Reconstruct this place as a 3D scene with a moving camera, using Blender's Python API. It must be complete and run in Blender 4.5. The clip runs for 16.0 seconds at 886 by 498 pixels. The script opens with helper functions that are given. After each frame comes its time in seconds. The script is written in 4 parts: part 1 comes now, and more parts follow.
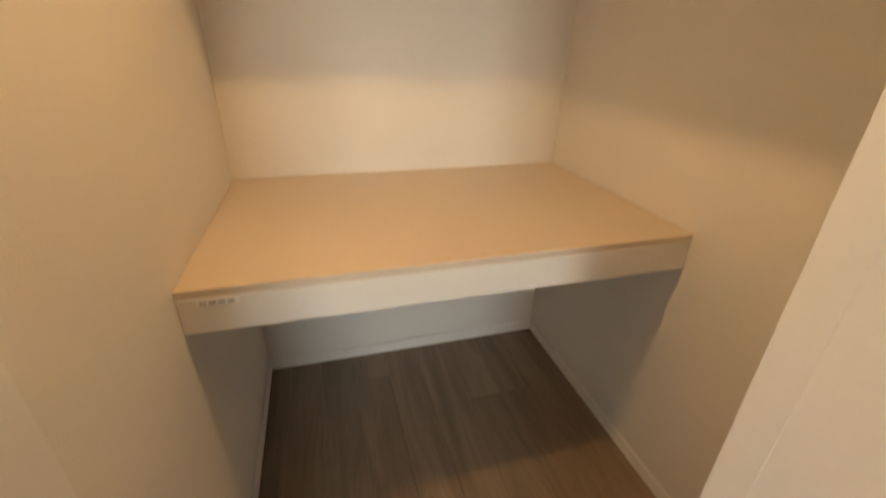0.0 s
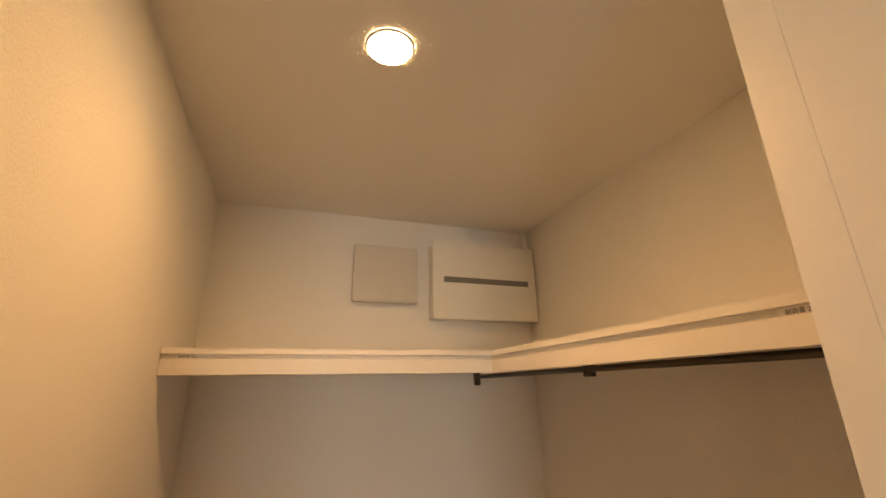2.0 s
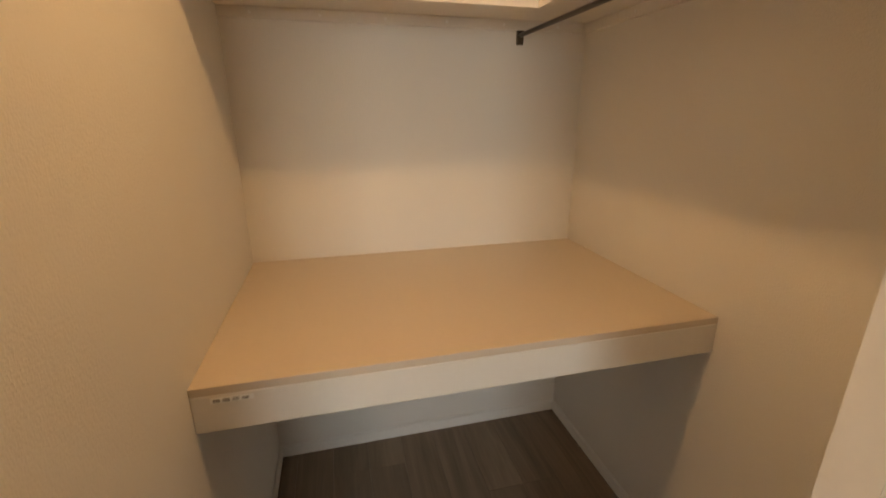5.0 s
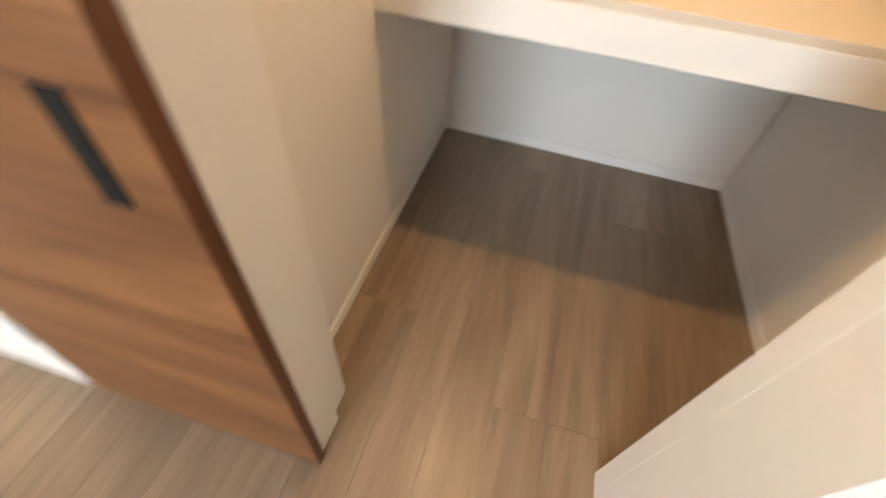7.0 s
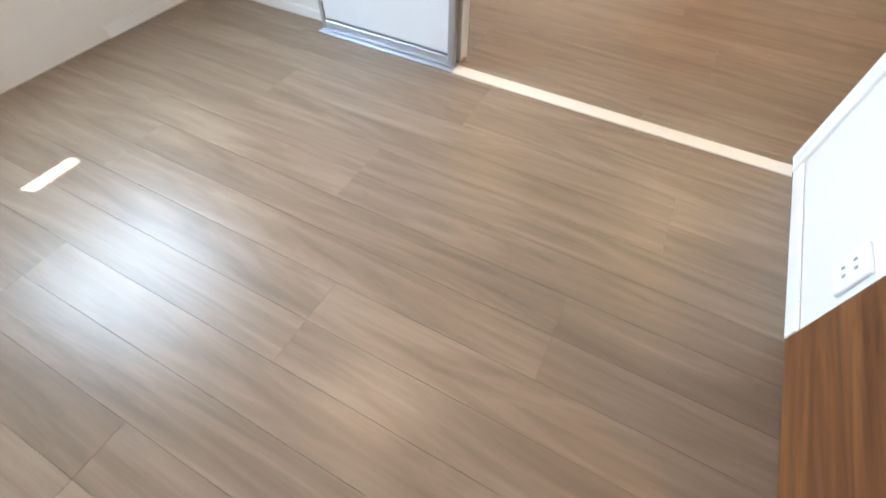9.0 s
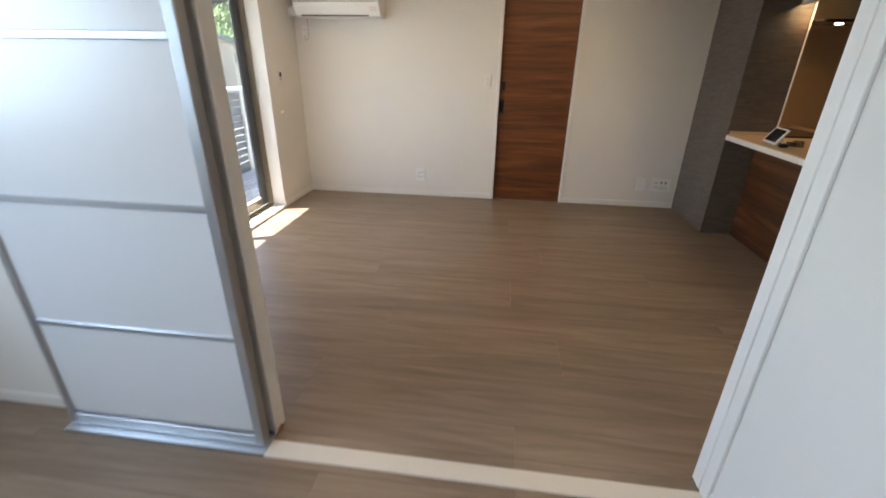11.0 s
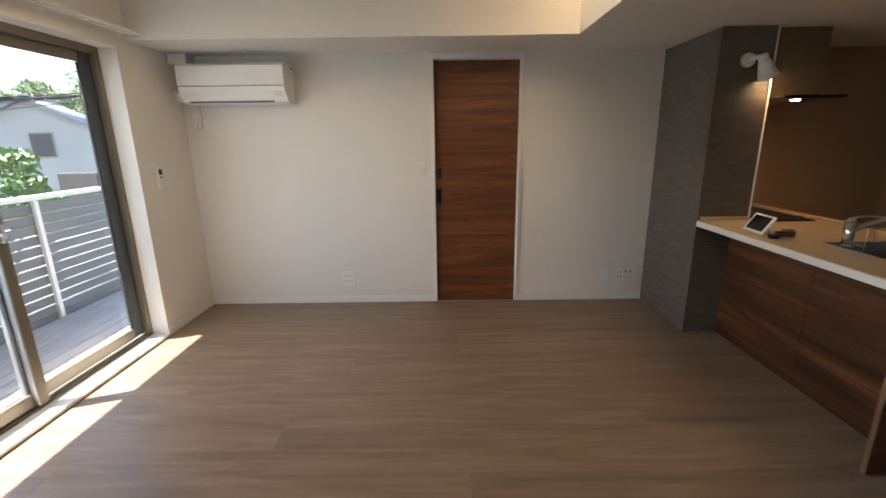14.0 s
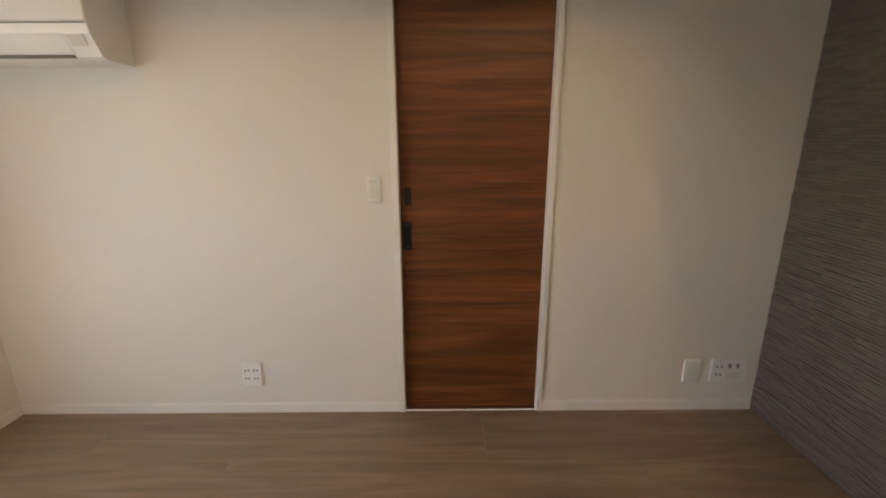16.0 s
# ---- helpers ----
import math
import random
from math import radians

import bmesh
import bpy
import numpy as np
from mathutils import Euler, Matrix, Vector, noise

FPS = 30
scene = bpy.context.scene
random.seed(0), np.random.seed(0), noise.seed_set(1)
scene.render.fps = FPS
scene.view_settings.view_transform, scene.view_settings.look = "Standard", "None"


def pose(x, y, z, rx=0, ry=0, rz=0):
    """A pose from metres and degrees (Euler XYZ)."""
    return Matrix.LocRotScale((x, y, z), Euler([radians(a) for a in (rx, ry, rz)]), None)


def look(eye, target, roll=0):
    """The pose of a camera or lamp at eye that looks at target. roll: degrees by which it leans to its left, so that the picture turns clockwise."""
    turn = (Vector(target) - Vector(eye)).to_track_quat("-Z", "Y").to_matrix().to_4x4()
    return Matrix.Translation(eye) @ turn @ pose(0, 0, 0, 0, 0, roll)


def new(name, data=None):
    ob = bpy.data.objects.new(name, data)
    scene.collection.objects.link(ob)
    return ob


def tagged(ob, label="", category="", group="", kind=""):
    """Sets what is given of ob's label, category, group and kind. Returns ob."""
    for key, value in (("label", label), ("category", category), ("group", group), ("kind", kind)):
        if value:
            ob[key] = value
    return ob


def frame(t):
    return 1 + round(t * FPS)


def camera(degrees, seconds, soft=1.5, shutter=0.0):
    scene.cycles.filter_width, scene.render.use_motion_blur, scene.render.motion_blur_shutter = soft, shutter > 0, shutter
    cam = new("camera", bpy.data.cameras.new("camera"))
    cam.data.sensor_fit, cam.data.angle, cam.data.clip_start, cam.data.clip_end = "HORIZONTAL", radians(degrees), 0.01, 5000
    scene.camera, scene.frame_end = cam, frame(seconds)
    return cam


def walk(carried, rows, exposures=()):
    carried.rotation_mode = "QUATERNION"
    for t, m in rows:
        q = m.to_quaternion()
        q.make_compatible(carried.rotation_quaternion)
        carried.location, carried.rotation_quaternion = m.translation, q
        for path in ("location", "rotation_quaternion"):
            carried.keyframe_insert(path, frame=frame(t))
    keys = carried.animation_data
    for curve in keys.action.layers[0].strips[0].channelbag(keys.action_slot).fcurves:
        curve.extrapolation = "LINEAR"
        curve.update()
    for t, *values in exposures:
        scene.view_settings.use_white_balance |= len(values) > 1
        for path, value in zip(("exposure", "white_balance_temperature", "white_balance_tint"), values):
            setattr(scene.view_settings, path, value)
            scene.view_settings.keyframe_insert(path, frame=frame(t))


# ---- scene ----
cam = camera(92.3, 16.0, soft=1.5, shutter=0.4)
PATH = [
    (0, (0.69, -1.646, 1.403), (2.412, -2.152, 0.52), 1.5),
    (0.5, (0.704, -1.645, 1.505), (2.549, -2.254, 1.03), 1.3),
    (1, (0.706, -1.638, 1.586), (2.604, -2.27, 1.55), 0.9),
    (1.5, (0.691, -1.637, 1.683), (2.496, -2.297, 2.235), -1.5),
    (2, (0.683, -1.626, 1.702), (2.474, -2.266, 2.321), -1.1),
    (2.6, (0.685, -1.631, 1.71), (2.483, -2.227, 2.353), -0.5),
    (3, (0.683, -1.625, 1.704), (2.471, -2.232, 2.363), -1.0),
    (3.5, (0.699, -1.631, 1.651), (2.585, -2.229, 1.947), -0.8),
    (4, (0.715, -1.643, 1.581), (2.632, -2.198, 1.451), -1.6),
    (4.5, (0.717, -1.646, 1.512), (2.594, -2.17, 1.065), -1.0),
    (6.8, (0.594, -1.728, 1.243), (2.032, -1.643, -0.144), 3.8),
    (7, (0.559, -1.755, 1.209), (1.847, -1.49, -0.299), 6.5),
    (7.5, (0.36, -1.686, 1.156), (1.205, -0.936, -0.495), 5.0),
    (7.7, (0.277, -1.643, 1.145), (0.966, -0.826, -0.545), 9.3),
    (8, (0.194, -1.62, 1.153), (0.535, -0.739, -0.61), 7.7),
    (8.2, (0.161, -1.625, 1.171), (0.246, -0.686, -0.593), 5.2),
    (8.5, (0.131, -1.689, 1.184), (-0.119, -0.717, -0.546), 3.4),
    (9, (0.111, -1.729, 1.178), (-0.424, -0.674, -0.435), 1.2),
    (9.2, (0.137, -1.71, 1.184), (-0.439, -0.564, -0.351), 0.5),
    (9.5, (0.136, -1.623, 1.19), (-0.405, -0.267, -0.177), 3.6),
    (9.6, (0.128, -1.581, 1.201), (-0.398, -0.176, -0.122), 3.1),
    (10, (0.074, -1.393, 1.255), (-0.4, 0.181, 0.116), 1.9),
    (10.2, (0.049, -1.333, 1.268), (-0.381, 0.302, 0.199), 1.9),
    (12.3, (0.0, -0.569, 1.366), (0.007, 1.358, 0.829), -1.5),
    (12.5, (-0.015, -0.564, 1.364), (0.001, 1.363, 0.83), -1.5),
    (13, (-0.008, -0.542, 1.373), (0.014, 1.383, 0.832), -1.4),
    (13.5, (-0.022, -0.477, 1.385), (0.017, 1.444, 0.831), -0.7),
    (14, (0.062, -0.187, 1.385), (0.058, 1.751, 0.893), -0.8),
    (14.5, (0.11, 0.144, 1.394), (0.113, 2.078, 0.885), 0.3),
    (15, (0.127, 0.551, 1.429), (0.228, 2.482, 0.92), -0.4),
    (15.5, (0.197, 0.985, 1.402), (0.212, 2.925, 0.917), -0.2),
    (16, (0.193, 1.44, 1.383), (0.199, 3.376, 0.879), -0.3),
]
walk(cam, [(t, look(eye, target, roll)) for t, eye, target, roll in PATH],
     exposures=[(0.0, 3.12, 9600, 16), (0.5, 2.97, 10100, 18), (1.0, 2.62, 10900, 22.5), (1.6, 2.5, 10800, 22.5), (3.4, 2.48, 10900, 22.5), (4.0, 2.5, 10800, 22.5), (4.7, 2.62, 10200, 20), (6.8, 3.85, 8400, 15), (7.05, 4.15, 7700, 14), (7.4, 4.65, 6500, 10), (8.1, 4.6, 6150, 9), (8.5, 4.2, 6500, 10), (9.0, 3.84, 6600, 10), (10.2, 3.08, 6600, 10), (12.3, 2.5, 6350, 11), (14.3, 2.44, 6550, 12), (15.0, 2.36, 6900, 13), (15.5, 2.42, 7200, 13), (16.0, 2.52, 7250, 13)])

# ---- light ----
SUN_TRAVEL = Vector((1.0, 0.36, -1.4)).normalized()
world = bpy.data.worlds.new("sky")
scene.world = world
world.use_nodes = True
wt = world.node_tree
sky = wt.nodes.new("ShaderNodeTexSky")
sky.sky_type, sky.sun_disc = "NISHITA", False
sky.sun_elevation = math.asin(-SUN_TRAVEL.z)
sky.sun_rotation = math.atan2(-SUN_TRAVEL.x, -SUN_TRAVEL.y)
wt.links.new(sky.outputs[0], wt.nodes["Background"].inputs[0])
wt.nodes["Background"].inputs[1].default_value = 0.14

sun = new("sun", bpy.data.lights.new("sun", "SUN"))
sun.data.energy, sun.data.angle, sun.data.color = 5.0, radians(0.5), (1.0, 0.95, 0.88)
sun.matrix_world = look((0, 0, 8), Vector((0, 0, 8)) + SUN_TRAVEL)


def sky_panel(name, x, y, z, w, h, power, color, dip, spread=180, side=0.0):
    """The sky's light that enters by a window."""
    d = bpy.data.lights.new(name, "AREA")
    d.shape, d.size, d.size_y, d.energy, d.color = "RECTANGLE", w, h, power, color
    d.spread = radians(spread)
    ob = new(name, d)
    ob.matrix_world = look((x, y, z), (x + 1, y + side, z - dip))
    return ob


sky_panel("sky_light_living", -2.24, 1.84, 1.05, 1.7, 1.8, 2.2, (0.76, 0.89, 1.0), 0.9, 175, 0.9)
sky_panel("sky_light_bedroom", -2.71, -1.2, 1.45, 1.1, 1.0, 7.5, (0.55, 0.77, 1.0), 0.45, 155, 0.1)


def down_spot(name, at, to, power, cone, blend, color, radius=0.03):
    d = bpy.data.lights.new(name, "SPOT")
    d.energy, d.spot_size, d.spot_blend, d.color, d.shadow_soft_size = power, radians(cone), blend, color, radius
    ob = new(name, d)
    ob.matrix_world = look(at, to)
    return ob


WARM = (1.0, 0.55, 0.22)


def downlight_beam(name, x, y, power, color, spread=150):
    """The light of a recessed ceiling lamp with a flat lens."""
    d = bpy.data.lights.new(name, "AREA")
    d.shape, d.size, d.energy, d.color, d.spread = "DISK", 0.085, power, color, radians(spread)
    ob = new(name, d)
    ob.location = (x, y, 2.39)
    return ob


downlight_beam("closet_downlight_beam", 1.41, -1.774, 0.4, WARM, 146)
downlight_beam("living_downlight_beam", -1.12, 1.88, 0.5, WARM)
downlight_beam("living_downlight_beam", 0.61, 1.87, 0.1, WARM)
downlight_beam("bedroom_downlight_beam", -0.88, -1.12, 0.9, (1.0, 0.7, 0.5))
down_spot("spotlight_beam", (2.087, 2.619, 1.715), (2.157, 2.637, 1.58), 0.36, 110, 0.5, (1.0, 0.47, 0.16), 0.02)
down_spot("hood_beam", (2.36, 2.74, 1.588), (2.36, 2.74, 0), 1.1, 155, 0.6, (1.0, 0.58, 0.27), 0.02)

# ---- materials ----


def nodes(name):
    m = bpy.data.materials.new(name)
    m.use_nodes = True
    t = m.node_tree
    return m, t, t.nodes["Principled BSDF"]


def mix(t, fac, a, b):
    n = t.nodes.new("ShaderNodeMix")
    n.data_type = "RGBA"
    if isinstance(fac, bpy.types.NodeSocket):
        t.links.new(fac, n.inputs[0])
    else:
        n.inputs[0].default_value = fac
    for sock, v in ((n.inputs[6], a), (n.inputs[7], b)):
        if isinstance(v, bpy.types.NodeSocket):
            t.links.new(v, sock)
        else:
            sock.default_value = (*v, 1)
    return n.outputs[2]


def coords(t, scale=(1, 1, 1), shift=False):
    c = t.nodes.new("ShaderNodeTexCoord")
    mp = t.nodes.new("ShaderNodeMapping")
    mp.inputs["Scale"].default_value = scale
    t.links.new(c.outputs["Object"], mp.inputs[0])
    if shift:
        oi = t.nodes.new("ShaderNodeObjectInfo")
        mul = t.nodes.new("ShaderNodeMath")
        mul.operation, mul.inputs[1].default_value = "MULTIPLY", 61.0
        t.links.new(oi.outputs["Random"], mul.inputs[0])
        t.links.new(mul.outputs[0], mp.inputs["Location"])
    return mp.outputs[0]


def tex(t, vec, scale, detail=4.0, rough=0.55, dist=0.0):
    n = t.nodes.new("ShaderNodeTexNoise")
    n.inputs["Scale"].default_value, n.inputs["Detail"].default_value = scale, detail
    n.inputs["Roughness"].default_value, n.inputs["Distortion"].default_value = rough, dist
    t.links.new(vec, n.inputs["Vector"])
    return n.outputs["Fac"]


def ramp(t, fac, stops):
    n = t.nodes.new("ShaderNodeValToRGB")
    e = n.color_ramp.elements
    while len(e) < len(stops):
        e.new(0.5)
    for el, (p, c) in zip(e, stops):
        el.position, el.color = p, (*c, 1) if len(c) == 3 else c
    t.links.new(fac, n.inputs[0])
    return n.outputs[0]


def bump(t, bsdf, fac, strength, dist):
    b = t.nodes.new("ShaderNodeBump")
    b.inputs["Strength"].default_value, b.inputs["Distance"].default_value = strength, dist
    t.links.new(fac, b.inputs["Height"])
    t.links.new(b.outputs[0], bsdf.inputs["Normal"])


def surface(name, color, rough=0.5, metal=0.0, vary=0.06, grain=60.0, relief=0.0, big=3.0):
    """Plain stuff with faint mottling at two scales and a fine relief."""
    m, t, b = nodes(name)
    v = coords(t)
    lo, hi = [max(0, c * (1 - vary)) for c in color], [min(1, c * (1 + vary)) for c in color]
    f1, f2 = tex(t, v, big, 3), tex(t, v, grain, 3)
    c = mix(t, 0.35, ramp(t, f1, [(0.3, lo), (0.7, hi)]), ramp(t, f2, [(0.3, lo), (0.7, hi)]))
    t.links.new(c, b.inputs["Base Color"])
    r = t.nodes.new("ShaderNodeMapRange")
    r.inputs[3].default_value, r.inputs[4].default_value = max(0.02, rough - 0.06), min(1, rough + 0.06)
    t.links.new(f1, r.inputs[0])
    t.links.new(r.outputs[0], b.inputs["Roughness"])
    b.inputs["Metallic"].default_value = metal
    if relief:
        bump(t, b, f2, 0.5, relief)
    return m


def wood(name, dark, mid, light, axis, rough=0.35, shift=True, fine=1.0, streak=1.0, bands=0.5, reach=0.9, relief=0.25, spread=0.06):
    """Timber or its printed foil, with the grain along one axis (0 x, 1 y, 2 z)."""
    m, t, b = nodes(name)
    s = [14.0, 14.0, 14.0]
    s[axis] = reach
    v = coords(t, s, shift)
    s2 = [70.0, 70.0, 70.0]
    s2[axis] = 2.2
    v2 = coords(t, s2, shift)
    f1 = tex(t, v, 1.0 * fine, 6, 0.6, 0.9 * streak)
    f2 = tex(t, v2, 1.0 * fine, 4, 0.6, 0.4)
    c1 = ramp(t, f1, [(0.34, dark), (0.5, mid), (0.68, light)])
    c2 = ramp(t, f2, [(0.3, dark), (0.52, mid), (0.72, light)])
    c = mix(t, 1 - bands, c1, c2)
    if shift:
        oi = t.nodes.new("ShaderNodeObjectInfo")
        hv = t.nodes.new("ShaderNodeHueSaturation")
        mr = t.nodes.new("ShaderNodeMapRange")
        mr.inputs[3].default_value, mr.inputs[4].default_value = 1 - spread, 1 + spread
        t.links.new(oi.outputs["Random"], mr.inputs[0])
        t.links.new(mr.outputs[0], hv.inputs["Value"])
        t.links.new(c, hv.inputs["Color"])
        c = hv.outputs[0]
    t.links.new(c, b.inputs["Base Color"])
    r = t.nodes.new("ShaderNodeMapRange")
    r.inputs[3].default_value, r.inputs[4].default_value = rough - 0.05, rough + 0.09
    t.links.new(f2, r.inputs[0])
    t.links.new(r.outputs[0], b.inputs["Roughness"])
    bump(t, b, f2, relief, 0.0006)
    return m


def wallpaper(name, color):
    m, t, b = nodes(name)
    v = coords(t)
    f1, f2 = tex(t, v, 1.3, 3), tex(t, v, 210, 3, 0.6)
    w = coords(t, (1, 1, 0.35))
    f3 = tex(t, w, 420, 2)
    c = ramp(t, f1, [(0.3, [k * 0.97 for k in color]), (0.7, color)])
    t.links.new(c, b.inputs["Base Color"])
    b.inputs["Roughness"].default_value = 0.72
    b.inputs["Specular IOR Level"].default_value = 0.3
    add = t.nodes.new("ShaderNodeMath")
    t.links.new(f2, add.inputs[0])
    t.links.new(f3, add.inputs[1])
    bump(t, b, add.outputs[0], 0.55, 0.0016)
    return m


def glass(name, tint=(1, 1, 1), rough=0.0):
    """Thin window glass: clear to look through, with a sheen."""
    m, t, b = nodes(name)
    tr, gl, mx, lw, mr = (t.nodes.new(k) for k in ("ShaderNodeBsdfTransparent", "ShaderNodeBsdfGlossy", "ShaderNodeMixShader", "ShaderNodeLayerWeight", "ShaderNodeMapRange"))
    tr.inputs[0].default_value = (*tint, 1)
    gl.inputs["Roughness"].default_value = rough
    lw.inputs[0].default_value = 0.12
    mr.inputs[3].default_value, mr.inputs[4].default_value = 0.03, 0.55
    t.links.new(lw.outputs["Facing"], mr.inputs[0])
    t.links.new(mr.outputs[0], mx.inputs[0])
    t.links.new(tr.outputs[0], mx.inputs[1])
    t.links.new(gl.outputs[0], mx.inputs[2])
    t.links.new(mx.outputs[0], t.nodes["Material Output"].inputs[0])
    return m


def glow(name, color, strength):
    m, t, b = nodes(name)
    b.inputs["Base Color"].default_value = (0.9, 0.9, 0.9, 1)
    b.inputs["Emission Color"].default_value = (*color, 1)
    b.inputs["Emission Strength"].default_value = strength
    return m


PAPER = wallpaper("wallpaper_white", (0.80, 0.775, 0.73))
PAPER_CEIL = wallpaper("ceiling_paper", (0.80, 0.78, 0.745))
TRIM = surface("trim_white", (0.83, 0.815, 0.78), 0.42, vary=0.03, relief=0.0002)
WHITE = surface("white_plastic", (0.84, 0.84, 0.82), 0.35, vary=0.02)
CREAM = surface("cream_plastic", (0.76, 0.74, 0.68), 0.38, vary=0.02)
SHELFTOP = surface("shelf_board_beige", (0.63, 0.54, 0.44), 0.4, vary=0.03, relief=0.0002)
MELAMINE = surface("shelf_melamine", (0.76, 0.73, 0.68), 0.45, vary=0.03, relief=0.0002)
FLOORWOOD = wood("floor_oak_grey", (0.170, 0.122, 0.083), (0.230, 0.168, 0.118), (0.304, 0.232, 0.170), 0, rough=0.33, relief=0.14, spread=0.075, fine=0.5, bands=0.62, streak=2.4, reach=1.7)
FLOORWOOD.node_tree.nodes["Principled BSDF"].inputs["Specular IOR Level"].default_value = 0.36
JOINT = surface("floor_joint", (0.11, 0.083, 0.063), 0.8)
WALNUT_X = wood("walnut_grain_x", (0.066, 0.020, 0.007), (0.160, 0.053, 0.017), (0.28, 0.102, 0.033), 0, rough=0.38, shift=False, bands=0.72)
WALNUT_Y = wood("walnut_grain_y", (0.062, 0.020, 0.007), (0.172, 0.064, 0.022), (0.31, 0.132, 0.047), 1, rough=0.38, shift=False, bands=0.72)
WALNUT_EDGE = wood("walnut_edge", (0.07, 0.022, 0.008), (0.12, 0.04, 0.015), (0.18, 0.065, 0.025), 2, rough=0.45, shift=False)
FRONT_X = wood("dark_walnut_grain_x", (0.036, 0.013, 0.006), (0.092, 0.033, 0.013), (0.165, 0.064, 0.024), 0, rough=0.38, shift=False, bands=0.72)
FRONT_Y = wood("dark_walnut_grain_y", (0.030, 0.010, 0.004), (0.100, 0.035, 0.012), (0.25, 0.096, 0.032), 1, rough=0.4, shift=False, fine=0.75, bands=0.85)
EDGEBAND = surface("edge_band_oak", (0.19, 0.105, 0.05), 0.5)


def slate(name):
    """Split grey-brown stone, each ledge with a tone of its own."""
    m, t, p = nodes(name)
    v = coords(t, (1, 1, 4), True)
    f1, f2 = tex(t, v, 14, 4), tex(t, v, 120, 5, 0.65)
    c = mix(t, 0.5, ramp(t, f1, [(0.3, (0.112, 0.093, 0.078)), (0.7, (0.185, 0.156, 0.132))]), ramp(t, f2, [(0.3, (0.105, 0.088, 0.074)), (0.7, (0.195, 0.165, 0.14))]))
    geo, hv, mr = t.nodes.new("ShaderNodeNewGeometry"), t.nodes.new("ShaderNodeHueSaturation"), t.nodes.new("ShaderNodeMapRange")
    mr.inputs[3].default_value, mr.inputs[4].default_value = 0.87, 1.12
    t.links.new(geo.outputs["Random Per Island"], mr.inputs[0])
    t.links.new(mr.outputs[0], hv.inputs["Value"])
    t.links.new(c, hv.inputs["Color"])
    t.links.new(hv.outputs[0], p.inputs["Base Color"])
    p.inputs["Roughness"].default_value = 0.8
    bump(t, p, f2, 0.7, 0.003)
    return m


SLATE = slate("slate_strip")
GROUT = surface("dark_grout", (0.06, 0.055, 0.05), 0.9)
WORKTOP = surface("worktop_cream", (0.68, 0.51, 0.32), 0.25, vary=0.03, grain=300)
WORKEDGE = surface("worktop_edge", (0.80, 0.79, 0.76), 0.3, vary=0.02)
STEEL = surface("brushed_steel", (0.50, 0.49, 0.47), 0.28, 1.0, vary=0.08, grain=200)
CHROME = surface("chrome", (0.78, 0.78, 0.78), 0.07, 1.0, vary=0.02)
BLACK = surface("black_metal", (0.012, 0.012, 0.013), 0.42, vary=0.1)
MATTE = surface("matte_black", (0.010, 0.010, 0.010), 0.75, vary=0.1)
MATTE.node_tree.nodes["Principled BSDF"].inputs["Specular IOR Level"].default_value = 0.15
BLACKGLASS = surface("black_glass", (0.015, 0.015, 0.017), 0.08, vary=0.05)
SCREEN = surface("dark_screen", (0.02, 0.022, 0.026), 0.12, vary=0.05)
KPANEL = surface("kitchen_panel_beige", (0.37, 0.255, 0.15), 0.3, vary=0.004, big=0.4)
HOODPAINT = surface("hood_bronze_paint", (0.17, 0.12, 0.073), 0.4, vary=0.03)
ALU = surface("champagne_aluminium", (0.24, 0.205, 0.15), 0.4, 0.5, vary=0.05)
ALUSASH = surface("sash_aluminium", (0.36, 0.37, 0.37), 0.4, 0.5, vary=0.04)
ALUGREY = surface("silver_aluminium", (0.52, 0.54, 0.57), 0.35, 0.75, vary=0.04)
# Sash aluminium with its backlit shade put into the colour
SASHSHADE = surface("sash_painted_shade", (0.085, 0.095, 0.105), 0.45, 0.3, vary=0.04)
THRESH = surface("threshold_cream", (0.72, 0.66, 0.57), 0.4, vary=0.04)
GASKET = surface("rubber_gasket", (0.03, 0.03, 0.032), 0.6)
FROST = surface("frosted_white_sheet", (0.72, 0.74, 0.76), 0.30, vary=0.015)
BROWN = surface("hinge_block_brown", (0.35, 0.2, 0.09), 0.5)
PANE = glass("window_glass")
GREYPRINT = surface("grey_print", (0.28, 0.27, 0.25), 0.5)
DARKPRINT = surface("dark_print", (0.05, 0.045, 0.04), 0.6)
VENTGREY = surface("vent_grey_beige", (0.60, 0.565, 0.51), 0.5, vary=0.02)
# Grey that paints the shade inside narrow slots
SHADOWGAP = surface("slot_shade_grey", (0.20, 0.185, 0.165), 0.6)
LENS = glow("lamp_lens", (1.0, 0.80, 0.52), 28.0)
LENS_DIM = glow("lamp_lens_dim", (1.0, 0.78, 0.62), 10.0)
HOODLENS = glow("hood_lens", (1.0, 0.90, 0.74), 16.0)
COVELENS = glow("cove_tape", (1.0, 0.68, 0.34), 8.5)

# ---- building blocks ----


def rbox(x0, x1, y0, y1, z0, z1, r=0.0, seg=1, bm=None):
    """A box by its bounds, its edges rounded by r, added to bm."""
    tmp = bmesh.new()
    bmesh.ops.create_cube(tmp, size=1)
    for v in tmp.verts:
        v.co = Vector(((x0 + x1) / 2 + v.co.x * (x1 - x0), (y0 + y1) / 2 + v.co.y * (y1 - y0), (z0 + z1) / 2 + v.co.z * (z1 - z0)))
    if r:
        bmesh.ops.bevel(tmp, geom=list(tmp.edges), offset=r, segments=seg, affect="EDGES")
    if bm is None:
        return tmp
    return join(bm, tmp)


